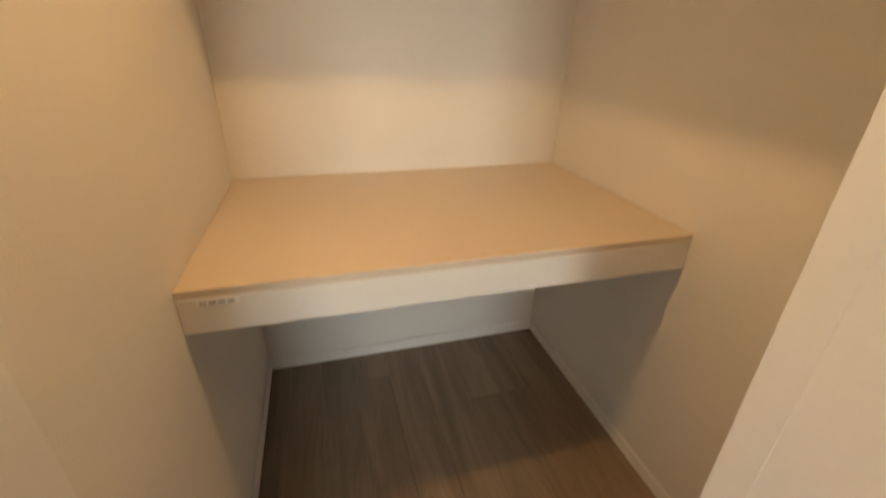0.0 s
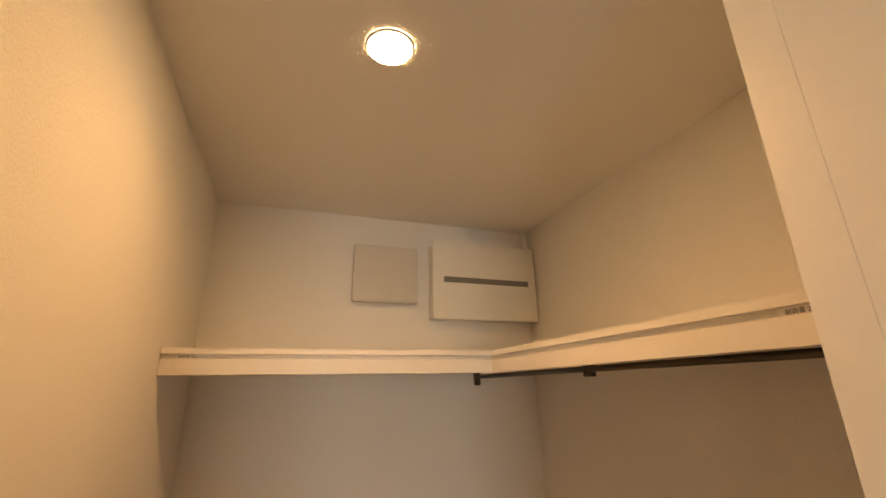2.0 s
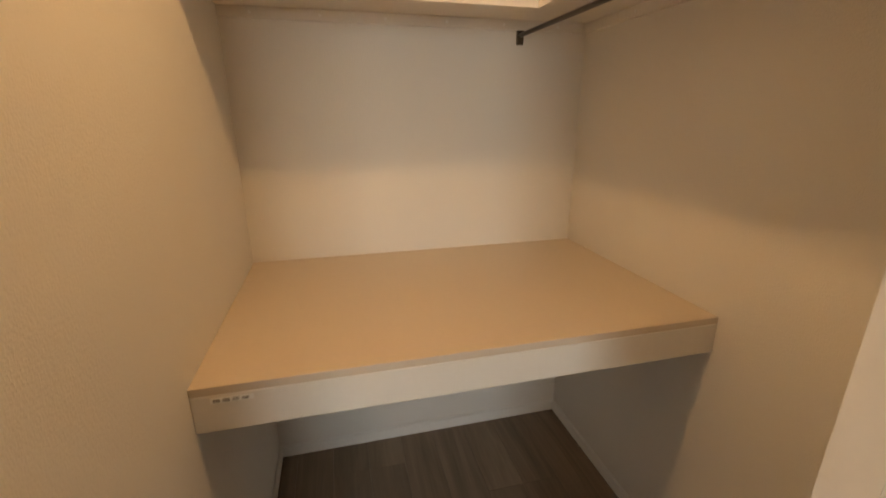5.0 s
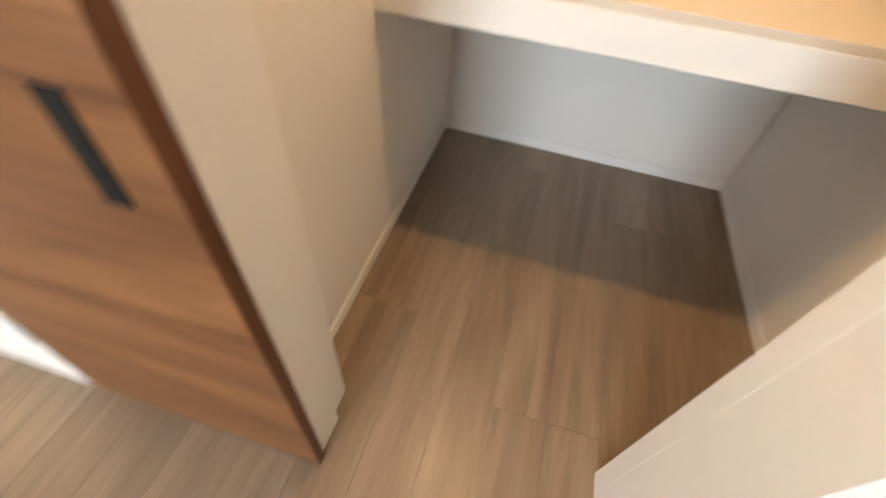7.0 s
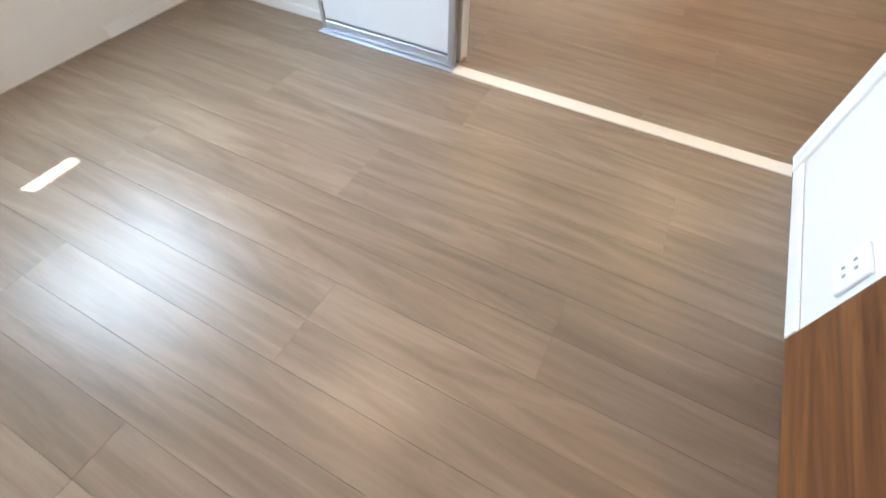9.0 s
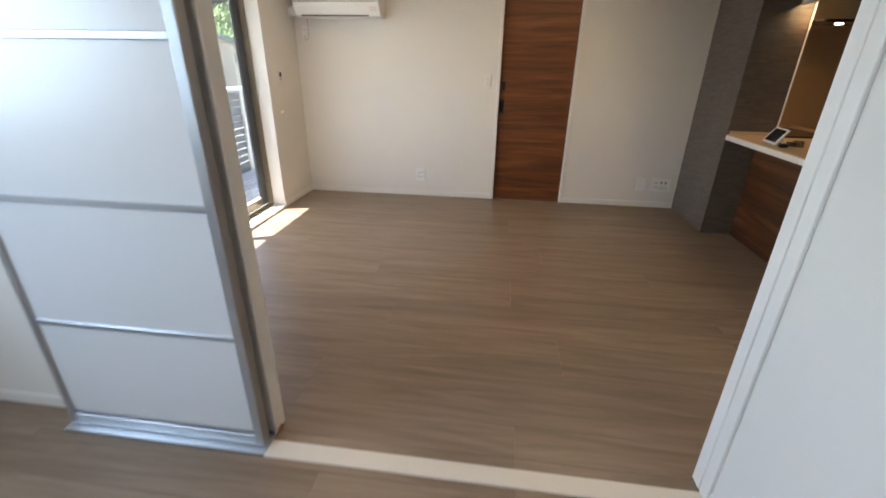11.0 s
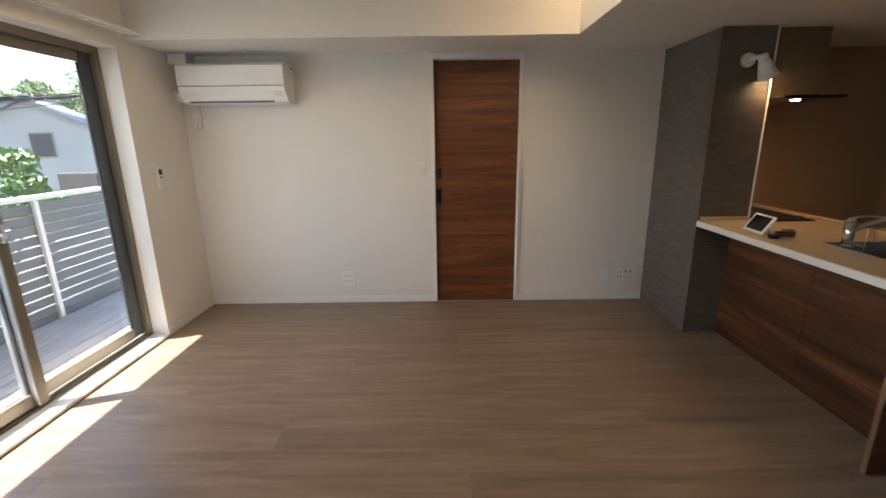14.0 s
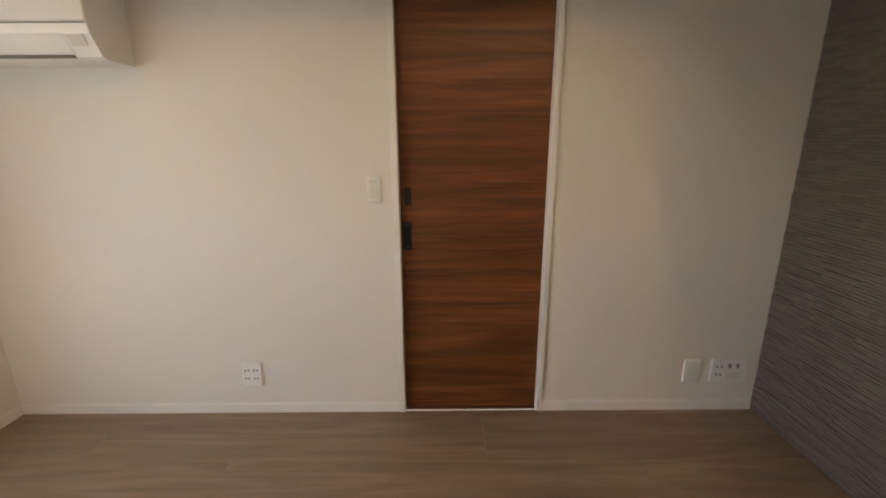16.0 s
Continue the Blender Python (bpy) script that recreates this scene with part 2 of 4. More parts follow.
def join(bm, tmp):
    me = bpy.data.meshes.new("scrap")
    tmp.to_mesh(me)
    tmp.free()
    bm.from_mesh(me)
    bpy.data.meshes.remove(me)
    return bm


def rod(a, b, r, r2=None, n=16, bm=None):
    """A round bar or cone from a to b."""
    a, b = Vector(a), Vector(b)
    tmp = bmesh.new()
    turn = (b - a).to_track_quat("Z", "Y").to_matrix().to_4x4()
    bmesh.ops.create_cone(tmp, cap_ends=True, segments=n, radius1=r, radius2=r if r2 is None else r2, depth=(b - a).length,
                          matrix=Matrix.Translation((a + b) / 2) @ turn)
    for f in tmp.faces:
        f.smooth = len(f.verts) == 4
    if bm is None:
        return tmp
    return join(bm, tmp)


def tube(points, r, n=8, bm=None):
    """A bent round wire through points."""
    tmp = bmesh.new()
    pts = [Vector(p) for p in points]
    rings = []
    for i, p in enumerate(pts):
        d = (pts[min(i + 1, len(pts) - 1)] - pts[max(i - 1, 0)]).normalized()
        side = d.orthogonal().normalized() if not rings else (prev - d * prev.dot(d)).normalized()
        prev = side
        other = d.cross(side)
        rings.append([tmp.verts.new(p + r * (math.cos(2 * math.pi * k / n) * side + math.sin(2 * math.pi * k / n) * other)) for k in range(n)])
    for A, B in zip(rings, rings[1:]):
        for k in range(n):
            tmp.faces.new((A[k], A[(k + 1) % n], B[(k + 1) % n], B[k])).smooth = True
    tmp.faces.new(rings[0][::-1])
    tmp.faces.new(rings[-1])
    if bm is None:
        return tmp
    return join(bm, tmp)


def arc(points, steps=6):
    """Points of a smooth curve through the given ones."""
    p = [Vector(q) for q in points]
    out = []
    for i in range(len(p) - 1):
        a, b, c, d = p[max(i - 1, 0)], p[i], p[i + 1], p[min(i + 2, len(p) - 1)]
        for k in range(steps):
            s = k / steps
            out.append(0.5 * (2 * b + (c - a) * s + (2 * a - 5 * b + 4 * c - d) * s * s + (3 * b - a - 3 * c + d) * s ** 3))
    return out + [p[-1]]


def prism(profile, x0, x1, axis=0, bm=None):
    """A profile of (u, v) pairs drawn along an axis; u, v are the other two axes in order."""
    tmp = bmesh.new()

    def put(w, u, v):
        return (w, u, v) if axis == 0 else (u, w, v) if axis == 1 else (u, v, w)

    A = [tmp.verts.new(put(x0, u, v)) for u, v in profile]
    B = [tmp.verts.new(put(x1, u, v)) for u, v in profile]
    n = len(A)
    for k in range(n):
        tmp.faces.new((A[k], A[(k + 1) % n], B[(k + 1) % n], B[k]))
    tmp.faces.new(A[::-1])
    tmp.faces.new(B)
    bmesh.ops.recalc_face_normals(tmp, faces=list(tmp.faces))
    if bm is None:
        return tmp
    return join(bm, tmp)


def mesh_object(name, bm, material):
    me = bpy.data.meshes.new(name)
    bm.to_mesh(me)
    bm.free()
    me.materials.append(material)
    return new(name, me)


def structure(name, bm, material, label, category):
    return tagged(mesh_object(name, bm, material), label, category, kind="structure")


def thing(name, at, label, category, group="", kind=""):
    e = new(name)
    e.empty_display_size = 0.05
    e.location = at
    return tagged(e, label, category, group, kind)


def part(name, bm, material, parent, label=""):
    """One mesh, built in the world's metres, under a thing or under a part."""
    ob = mesh_object(name, bm, material)
    ob.parent = parent
    if parent.type == "EMPTY":
        ob.matrix_parent_inverse = Matrix.Translation(parent.location).inverted()
    return tagged(ob, label) if label else ob

# ---- plan ----
XW, YN = -2.0, 3.388           # living room: window wall and door wall
XB = -2.475                    # bedroom: window wall
XC, XCI = 0.786, 0.975         # wall between bedroom and closet
OPEN_W = -0.757                # living room opening, from here to XC
CL_N, CL_S, CL_E = -1.318, -2.65, 2.38
HIGH, SOFFIT = 2.40, 2.05
BED_S = -4.0
KX, KY = 3.72, 2.687           # kitchen: far wall and panel wall

# ---- walls ----


def wall(name, boxes, label="white wallpapered wall with a fine embossed grain"):
    bm = bmesh.new()
    for b in boxes:
        rbox(*b, bm=bm)
    return structure(name, bm, PAPER, label, "wall")


WIN1, WIN2 = (0.93, 2.745), (-1.86, -0.6)
wall("wall_living_west", [(-2.18, XW, 0.178, WIN1[0], 0, HIGH), (-2.18, XW, WIN1[1], YN, 0, HIGH), (-2.18, XW, WIN1[0], WIN1[1], 1.99, HIGH),
                          (-2.18, XW, WIN1[0], WIN1[1], -0.2, 0.0)])
wall("wall_living_north", [(-2.18, 0.0, YN, YN + 0.14, 0, HIGH), (0.682, KX + 0.15, YN, YN + 0.14, 0, HIGH), (0.0, 0.682, YN, YN + 0.14, 2.0, HIGH)])
wall("wall_bedroom_north", [(-2.63, OPEN_W, 0.125, 0.178, 0, HIGH), (OPEN_W, XC, 0.125, 0.178, 2.06, HIGH)])
wall("wall_closet_front", [(XC, XCI, -0.768, 0.142, 0, HIGH + 0.05), (0.812, XCI, -1.425, -0.768, 0, HIGH), (XC, XCI, BED_S, -2.158, 0, HIGH), (XC, XCI, -2.158, -1.425, 2.385, HIGH), (XC, 0.812, -1.425, -0.768, 2.385, HIGH)])
wall("wall_closet_north", [(XCI, 2.5, CL_N, CL_N + 0.11, 0, HIGH)])
wall("wall_closet_south", [(XCI, 2.5, CL_S - 0.11, CL_S, 0, HIGH)])
wall("wall_closet_east", [(CL_E, 2.5, CL_S, CL_N, 0, HIGH)])
wall("wall_bedroom_west", [(-2.63, XB, BED_S, WIN2[0], 0, HIGH), (-2.63, XB, WIN2[1], 0.125, 0, HIGH), (-2.63, XB, WIN2[0], WIN2[1], 1.99, HIGH),
                           (-2.63, XB, WIN2[0], WIN2[1], 0, 0.9)])
wall("wall_bedroom_south", [(-2.63, XCI, BED_S - 0.14, BED_S, 0, HIGH)])
wall("wall_kitchen_south", [(XCI, KX + 0.15, 0.04, 0.178, 0, HIGH)])
wall("wall_kitchen_east", [(KX, KX + 0.15, 0.178, YN, 0, HIGH)], "wallpapered kitchen wall in dim light")
# Added sheet: its beige tone stands in for shade on the east wall
structure("kitchen_east_shade_sheet", rbox(KX - 0.01, KX - 0.0005, 0.179, YN - 0.0125, 0, SOFFIT - 0.001), KPANEL, "added beige sheet that darkens the shaded kitchen wall", "wall")

# kitchen pillar core and the panel wall behind the hob
bm = rbox(1.815, 2.15, KY + 0.015, YN, 0, SOFFIT)
structure("wall_pillar", bm, GROUT, "pillar clad in grey split slate strips", "pillar")
structure("wall_kitchen_panel", rbox(2.15, KX, YN - 0.012, YN - 0.0005, 0.0, SOFFIT - 0.001), KPANEL, "glossy added beige sheet that darkens the shaded kitchen wall behind the hob", "wall")
structure("wall_kitchen_panel_side", rbox(2.1505, 2.158, KY + 0.012, YN - 0.0125, 0.0, SOFFIT - 0.001), KPANEL, "glossy beige kitchen panel on the side of the pillar", "wall")
structure("trim_panel_edge", rbox(2.1500, 2.1585, KY - 0.002, KY + 0.0115, 0.84, SOFFIT - 0.001, 0.002), TRIM, "thin white edge trim of the kitchen panel", "trim")

# ---- ceilings ----


def ceiling(name, box, label):
    return structure(name, rbox(*box), PAPER_CEIL, label, "ceiling")


ceiling("ceiling_living", (-2.18, 0.965, 0.1425, 2.845, HIGH, HIGH + 0.12), "raised white papered ceiling over the living room")
ceiling("ceiling_soffit_north", (XW, KX, 2.845, YN, SOFFIT, HIGH + 0.12), "lowered white ceiling beam above the brown door")
ceiling("ceiling_soffit_kitchen", (0.965, KX, 0.1785, 2.845, SOFFIT, HIGH + 0.12), "lowered white ceiling over the kitchen")
ceiling("ceiling_bedroom", (-2.63, XC, BED_S, 0.178, HIGH, HIGH + 0.12), "white papered bedroom ceiling")
ceiling("ceiling_closet", (XC, 2.5, CL_S - 0.11, CL_N + 0.11, HIGH, HIGH + 0.12), "papered closet ceiling in warm light")

# ---- skirting, casings and sills ----


def skirting(name, x0, x1, y0, y1):
    bm = rbox(x0, x1, y0, y1, 0, 0.052, 0.002)
    rbox(x0 + (0.003 if x1 - x0 < 0.02 else 0), x1 - (0.003 if x1 - x0 < 0.02 else 0), y0 + (0.003 if y1 - y0 < 0.02 else 0),
         y1 - (0.003 if y1 - y0 < 0.02 else 0), 0.0525, 0.06, 0.001, bm=bm)
    return structure(name, bm, TRIM, "low white skirting board", "baseboard")


skirting("baseboard_living_north_a", XW + 0.009, -0.03, YN - 0.009, YN)
skirting("baseboard_living_north_b", 0.708, 1.80, YN - 0.009, YN)
skirting("baseboard_living_west", XW, XW + 0.009, WIN1[1] + 0.004, YN)
skirting("baseboard_bedroom_north", XB + 0.009, -1.565, 0.116, 0.125)
skirting("baseboard_bedroom_west", XB, XB + 0.009, WIN2[1] + 0.02, 0.125)
skirting("baseboard_bedroom_east", XC - 0.009, XC, -0.766, 0.0435)
structure("wall_behind_door", rbox(-0.06, 0.74, YN + 0.142, YN + 0.2, -0.12, HIGH), PAPER, "plain wall behind the brown door", "wall")
skirting("baseboard_closet_north", XCI, CL_E - 0.009, CL_N - 0.009, CL_N)
skirting("baseboard_closet_south", XCI, CL_E - 0.009, CL_S, CL_S + 0.009)
skirting("baseboard_closet_east", CL_E - 0.009, CL_E, CL_S, CL_N)

bm = rbox(-0.033, -0.002, YN - 0.012, YN + 0.03, 0, 2.045, 0.002)
rbox(0.684, 0.708, YN - 0.012, YN + 0.03, 0, 2.045, 0.002, bm=bm)
rbox(-0.0018, 0.6838, YN - 0.012, YN + 0.03, 2.002, 2.045, 0.002, bm=bm)
structure("trim_door_casing", bm, TRIM, "white casing round the brown door", "trim")

# opening to the living room: jamb boards with a groove, and a white threshold
bm = rbox(XC - 0.012, XC, 0.045, 0.093, 0, 2.05, 0.002)
rbox(XC - 0.004, XC, 0.0935, 0.0985, 0, 2.05, bm=bm)
rbox(XC - 0.012, XC, 0.099, 0.148, 0, 2.05, 0.002, bm=bm)
structure("trim_opening_jamb", bm, TRIM, "white grooved jamb of the wide opening", "trim")
structure("trim_opening_post", rbox(OPEN_W, OPEN_W + 0.012, 0.115, 0.185, 0, 2.05, 0.002), TRIM, "cream post at the end of the partition", "trim")
structure("threshold", rbox(OPEN_W + 0.0125, XC - 0.0125, 0.012, 0.086, -0.004, 0.005, 0.002), THRESH, "cream threshold strip in the floor", "threshold")

# closet opening: jamb boards
bm = rbox(0.813, 0.900, -1.447, -1.425, 0, 2.384, 0.002)
rbox(0.903, XCI + 0.003, -1.431, -1.425, 0, 2.384, 0.001, bm=bm)
structure("trim_closet_jamb_north", bm, TRIM, "cream jamb of the closet opening", "trim")
bm = rbox(XC - 0.010, 0.926, -2.158, -2.1465, 0, 2.384)
rbox(0.9262, XCI + 0.003, -2.158, -2.1460, 0, 2.384, bm=bm)
structure("trim_closet_jamb_south", bm, TRIM, "white jamb of the closet opening", "trim")

# window sills: a low board with a rounded front
for name, x, (a, b), z in (("sill_living", XW, WIN1, 0.0), ("sill_bedroom", XB, WIN2, 0.9)):
    bm = rbox(x - 0.115, x + 0.012, a, b, z + 0.001, z + 0.022, 0.004, 2)
    structure(name, bm, TRIM, "low white board at the foot of the window", "sill")

# ---- windows: two sliding leaves in a champagne frame ----


def sliding_window(name, x, y0, y1, label, zb=0.012):
    w = thing(name, (x - 0.14, (y0 + y1) / 2, zb), label, "window", kind="structure")
    zt, mid = 1.99, (y0 + y1) / 2 - 0.005
    bm = rbox(x - 0.18, x - 0.117, y0, y0 + 0.035, zb, zt, 0.002)
    rbox(x - 0.18, x - 0.117, y1 - 0.035, y1, zb, zt, 0.002, bm=bm)
    rbox(x - 0.18, x - 0.117, y0 + 0.0355, y1 - 0.0355, zt - 0.045, zt, 0.002, bm=bm)
    rbox(x - 0.18, x - 0.117, y0 + 0.0355, y1 - 0.0355, zb, zb + 0.02, 0.002, bm=bm)
    rbox(x - 0.139, x - 0.136, y0 + 0.036, y1 - 0.036, zb + 0.0205, zb + 0.034, bm=bm)
    part("window_frame", bm, ALU, w)
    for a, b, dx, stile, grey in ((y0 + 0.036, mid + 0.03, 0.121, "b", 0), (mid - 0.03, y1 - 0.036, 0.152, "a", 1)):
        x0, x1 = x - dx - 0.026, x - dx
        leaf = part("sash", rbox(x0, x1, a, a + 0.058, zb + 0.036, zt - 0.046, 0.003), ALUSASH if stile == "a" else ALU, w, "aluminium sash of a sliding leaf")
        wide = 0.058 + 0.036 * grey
        # the outer leaf's end stile is coloured dark for shade
        part("stile", rbox(x0, x1 if grey else x1 + 0.026, b - wide, b, zb + 0.036, zt - 0.046, 0.003), SASHSHADE if grey else ALUSASH, leaf)
        if not grey:
            part("stile_cover", rbox(x1 + 0.0265, x1 + 0.030, b - wide + 0.002, b, zb + 0.037, zt - 0.047, 0.001), ALU, w, "champagne cover of the meeting stile")
        part("bottom_rail", rbox(x0, x1, a + 0.059, b - wide - 0.001, zb + 0.036, zb + 0.105, 0.003), ALU, leaf)
        part("top_rail", rbox(x0, x1, a + 0.059, b - wide - 0.001, zt - 0.105, zt - 0.046, 0.003), ALU, leaf)
        bm = rbox(x0 + 0.006, x1 - 0.006, a + 0.0595, a + 0.066, zb + 0.106, zt - 0.106)
        rbox(x0 + 0.006, x1 - 0.006, b - wide - 0.008, b - wide - 0.0015, zb + 0.106, zt - 0.106, bm=bm)
        part("gasket", bm, GASKET, leaf)
        pane = part("pane", rbox(x0 + 0.010, x0 + 0.015, a + 0.067, b - wide - 0.009, zb + 0.106, zt - 0.106), PANE, leaf)
        pane.visible_shadow = False
    zl = max(0.965, zb + 0.5)
    # crescent latch at the meeting stiles
    bm = rbox(x - 0.091, x - 0.079, mid - 0.013, mid + 0.013, zl - 0.035, zl + 0.035, 0.003)
    rod((x - 0.079, mid, zl), (x - 0.066, mid, zl), 0.014, bm=bm)
    rbox(x - 0.076, x - 0.067, mid - 0.006, mid + 0.006, zl, zl + 0.055, 0.003, bm=bm)
    part("latch", bm, CHROME, w, "chrome crescent latch")
    return w


win = sliding_window("window_1", XW, WIN1[0], WIN1[1], "closed sliding balcony window in a champagne aluminium frame")
sliding_window("window_2", XB, WIN2[0], WIN2[1], "closed sliding bedroom window in a champagne aluminium frame", 0.912)

# ---- the brown door of the living room ----
door = thing("door_1", (0.341, YN + 0.03, 0.0), "closed walnut sliding door with horizontal grain and black fittings", "door", kind="structure")
part("door_leaf", rbox(0.001, 0.681, YN + 0.035, YN + 0.068, 0.0042, 1.998, 0.002), WALNUT_X, door)
hd = part("door_handle", rbox(0.006, 0.05, YN + 0.030, YN + 0.036, 0.862, 1.0, 0.003), BLACK, door, "black recessed pull")
part("finger_recess", rbox(0.014, 0.042, YN + 0.0285, YN + 0.0305, 0.885, 0.977, 0.001), BLACKGLASS, hd)
part("door_lock", rbox(0.022, 0.052, YN + 0.030, YN + 0.036, 1.08, 1.162, 0.003), BLACK, door, "black thumb-turn lock plate")
part("track", rbox(0.002, 0.680, YN + 0.015, YN + 0.1, -0.003, 0.004), WALNUT_EDGE, door)

# ---- wall plates ----


def wall_plate(name, facing, a0, a1, z0, z1, at, label, category, pieces):
    """A rounded plate on a wall: facing 'y' hangs on a wall at y=at towards -y, 'x' on one at x=at towards -x."""
    def slab(u0, u1, v0, v1, d0, d1, r):
        if facing == "y":
            return rbox(u0, u1, at - d1, at - d0, v0, v1, r)
        return rbox(at - d1, at - d0, u0, u1, v0, v1, r)
    mid = ((a0 + a1) / 2, at, z0) if facing == "y" else (at, (a0 + a1) / 2, z0)
    e = thing(name, mid, label, category)
    plate = part("plate", slab(a0, a1, z0, z1, 0, 0.0125, 0.003), WHITE, e)
    w, h = a1 - a0, z1 - z0
    for nm, u0, u1, v0, v1, d, mat in pieces:
        part(nm, slab(a0 + u0 * w, a0 + u1 * w, z0 + v0 * h, z0 + v1 * h, 0.010, 0.0125 + d, 0.0008), mat, plate)
    return e


wall_plate("light_switch", "y", -0.146, -0.084, 1.10, 1.22, YN, "white two-gang light switch beside the brown door", "switch",
           [("rocker", 0.2, 0.8, 0.52, 0.86, 0.003, CREAM), ("rocker", 0.2, 0.8, 0.15, 0.49, 0.003, CREAM), ("indicator", 0.44, 0.56, 0.5, 0.53, 0.004, GREYPRINT)])


def sockets(u0, u1, ink=DARKPRINT):
    p = []
    for v in (0.6, 0.26):
        p.append(("socket", u0, u1, v - 0.02, v + 0.18, 0.001, WHITE))
        m = (u0 + u1) / 2
        k = (u1 - u0) * 0.16
        p.append(("slot", m - 1.9 * k, m - 1.0 * k, v + 0.04, v + 0.13, 0.003, ink))
        p.append(("slot", m + 1.0 * k, m + 1.9 * k, v + 0.04, v + 0.13, 0.003, ink))
    return p


wall_plate("wall_outlet", "y", -0.828, -0.724, 0.16, 0.29, YN, "white double power outlet low on the wall", "outlet", sockets(0.12, 0.46) + sockets(0.54, 0.88))
wall_plate("blank_plate", "y", 1.424, 1.502, 0.163, 0.288, YN, "white blank wall plate near the pillar", "wall plate", [("cover", 0.15, 0.85, 0.1, 0.9, 0.002, WHITE)])
wall_plate("media_outlet", "y", 1.561, 1.743, 0.163, 0.295, YN, "white combined power and antenna outlet near the pillar", "outlet",
           sockets(0.08, 0.34) + [("jack", 0.46, 0.54, 0.62, 0.80, 0.004, GREYPRINT), ("jack", 0.68, 0.76, 0.62, 0.80, 0.004, GREYPRINT), ("cover", 0.42, 0.84, 0.15, 0.45, 0.002, CREAM)])
wall_plate("wall_outlet", "x", -0.735, -0.625, 0.20, 0.325, XC, "white double power outlet beside the closet door", "outlet", sockets(0.22, 0.78, GREYPRINT))

# remote control in its wall holder
rc = thing("remote_control", (XW + 0.01, 2.935, 1.08), "white remote control in a holder on the window wall", "remote control")
part("holder", rbox(XW, XW + 0.024, 2.905, 2.965, 1.075, 1.14, 0.004), CREAM, rc)
bd = part("body", rbox(XW + 0.004, XW + 0.02, 2.909, 2.961, 1.1, 1.225, 0.004), WHITE, rc)
part("display", rbox(XW + 0.0195, XW + 0.0212, 2.916, 2.954, 1.175, 1.215, 0.0005), SCREEN, bd)
for k in range(2):
    part("button", rbox(XW + 0.0195, XW + 0.022, 2.916 + k * 0.021, 2.933 + k * 0.021, 1.15, 1.165, 0.001), GREYPRINT, bd)
hk = thing("wall_hook", (XW, 2.90, 0.87), "small white tassel hook on the window wall", "hook")
bm = rod((XW, 2.90, 0.875), (XW + 0.02, 2.90, 0.875), 0.006)
rod((XW + 0.02, 2.90, 0.875), (XW + 0.026, 2.90, 0.875), 0.011, bm=bm)
part("peg", bm, WHITE, hk)

# ---- air conditioner ----
ac = thing("air_conditioner", (-1.495, YN, 1.68), "white wall-mounted air conditioner with a glossy front", "air conditioner")
D = YN
prof = [(D, 1.97), (D - 0.20, 1.962), (D - 0.228, 1.945), (D - 0.232, 1.80), (D - 0.226, 1.762), (D - 0.175, 1.692), (D - 0.15, 1.682), (D, 1.682)]
body = part("body", prism(prof, -1.888, -1.10, 0), WHITE, ac)
part("front_panel", prism([(D - 0.2325, 1.943), (D - 0.2375, 1.94), (D - 0.239, 1.808), (D - 0.2335, 1.804)], -1.886, -1.102, 0), WHITE, ac)
part("panel_gap", prism([(D - 0.2315, 1.803), (D - 0.2335, 1.803), (D - 0.2335, 1.797), (D - 0.2315, 1.797)], -1.886, -1.102, 0), GREYPRINT, ac)
lv = part("louver", prism([(D - 0.2255, 1.765), (D - 0.230, 1.764), (D - 0.185, 1.699), (D - 0.1795, 1.70)], -1.84, -1.20, 0), WHITE, ac)
part("slot", prism([(D - 0.182, 1.699), (D - 0.187, 1.697), (D - 0.178, 1.686), (D - 0.173, 1.688)], -1.84, -1.205, 0), SHADOWGAP, ac)
part("sensor_window", prism([(D - 0.2285, 1.762), (D - 0.2305, 1.761), (D - 0.205, 1.724), (D - 0.2035, 1.725)], -1.185, -1.125, 0), CREAM, ac)
part("side_screw", rod((-1.1, D - 0.05, 1.94), (-1.095, D - 0.05, 1.94), 0.008), GREYPRINT, ac)
pc = thing("pipe_cover", (-1.945, YN - 0.05, 1.70), "white pipe cover between the air conditioner and the wall", "pipe cover")
part("sleeve", rbox(XW, -1.888, YN - 0.095, YN, 1.70, 1.775, 0.012, 2), WHITE, pc)
part("collar", rbox(XW, XW + 0.014, YN - 0.108, YN, 1.688, 1.787, 0.005), WHITE, pc)
pl = wall_plate("power_outlet", "y", -1.925, -1.865, 1.51, 1.62, YN, "white outlet with a plug under the air conditioner", "outlet", [("socket", 0.2, 0.8, 0.2, 0.8, 0.002, CREAM)])
part("plug", rbox(-1.905, -1.882, YN - 0.036, YN - 0.009, 1.535, 1.575, 0.004), WHITE, pl)
part("cord", tube(arc([(-1.893, YN - 0.034, 1.54), (-1.888, YN - 0.04, 1.505), (-1.866, YN - 0.04, 1.50), (-1.855, YN - 0.03, 1.55), (-1.855, YN - 0.03, 1.682)]), 0.005), VENTGREY, pl)

dc = thing("duct_cover", (-1.93, YN, 1.985), "short white duct cover above the air conditioner", "duct cover")
part("box", rbox(XW + 0.0005, -1.862, YN - 0.12, YN - 0.0005, 1.972, SOFFIT - 0.0005, 0.006, 2), TRIM, dc)

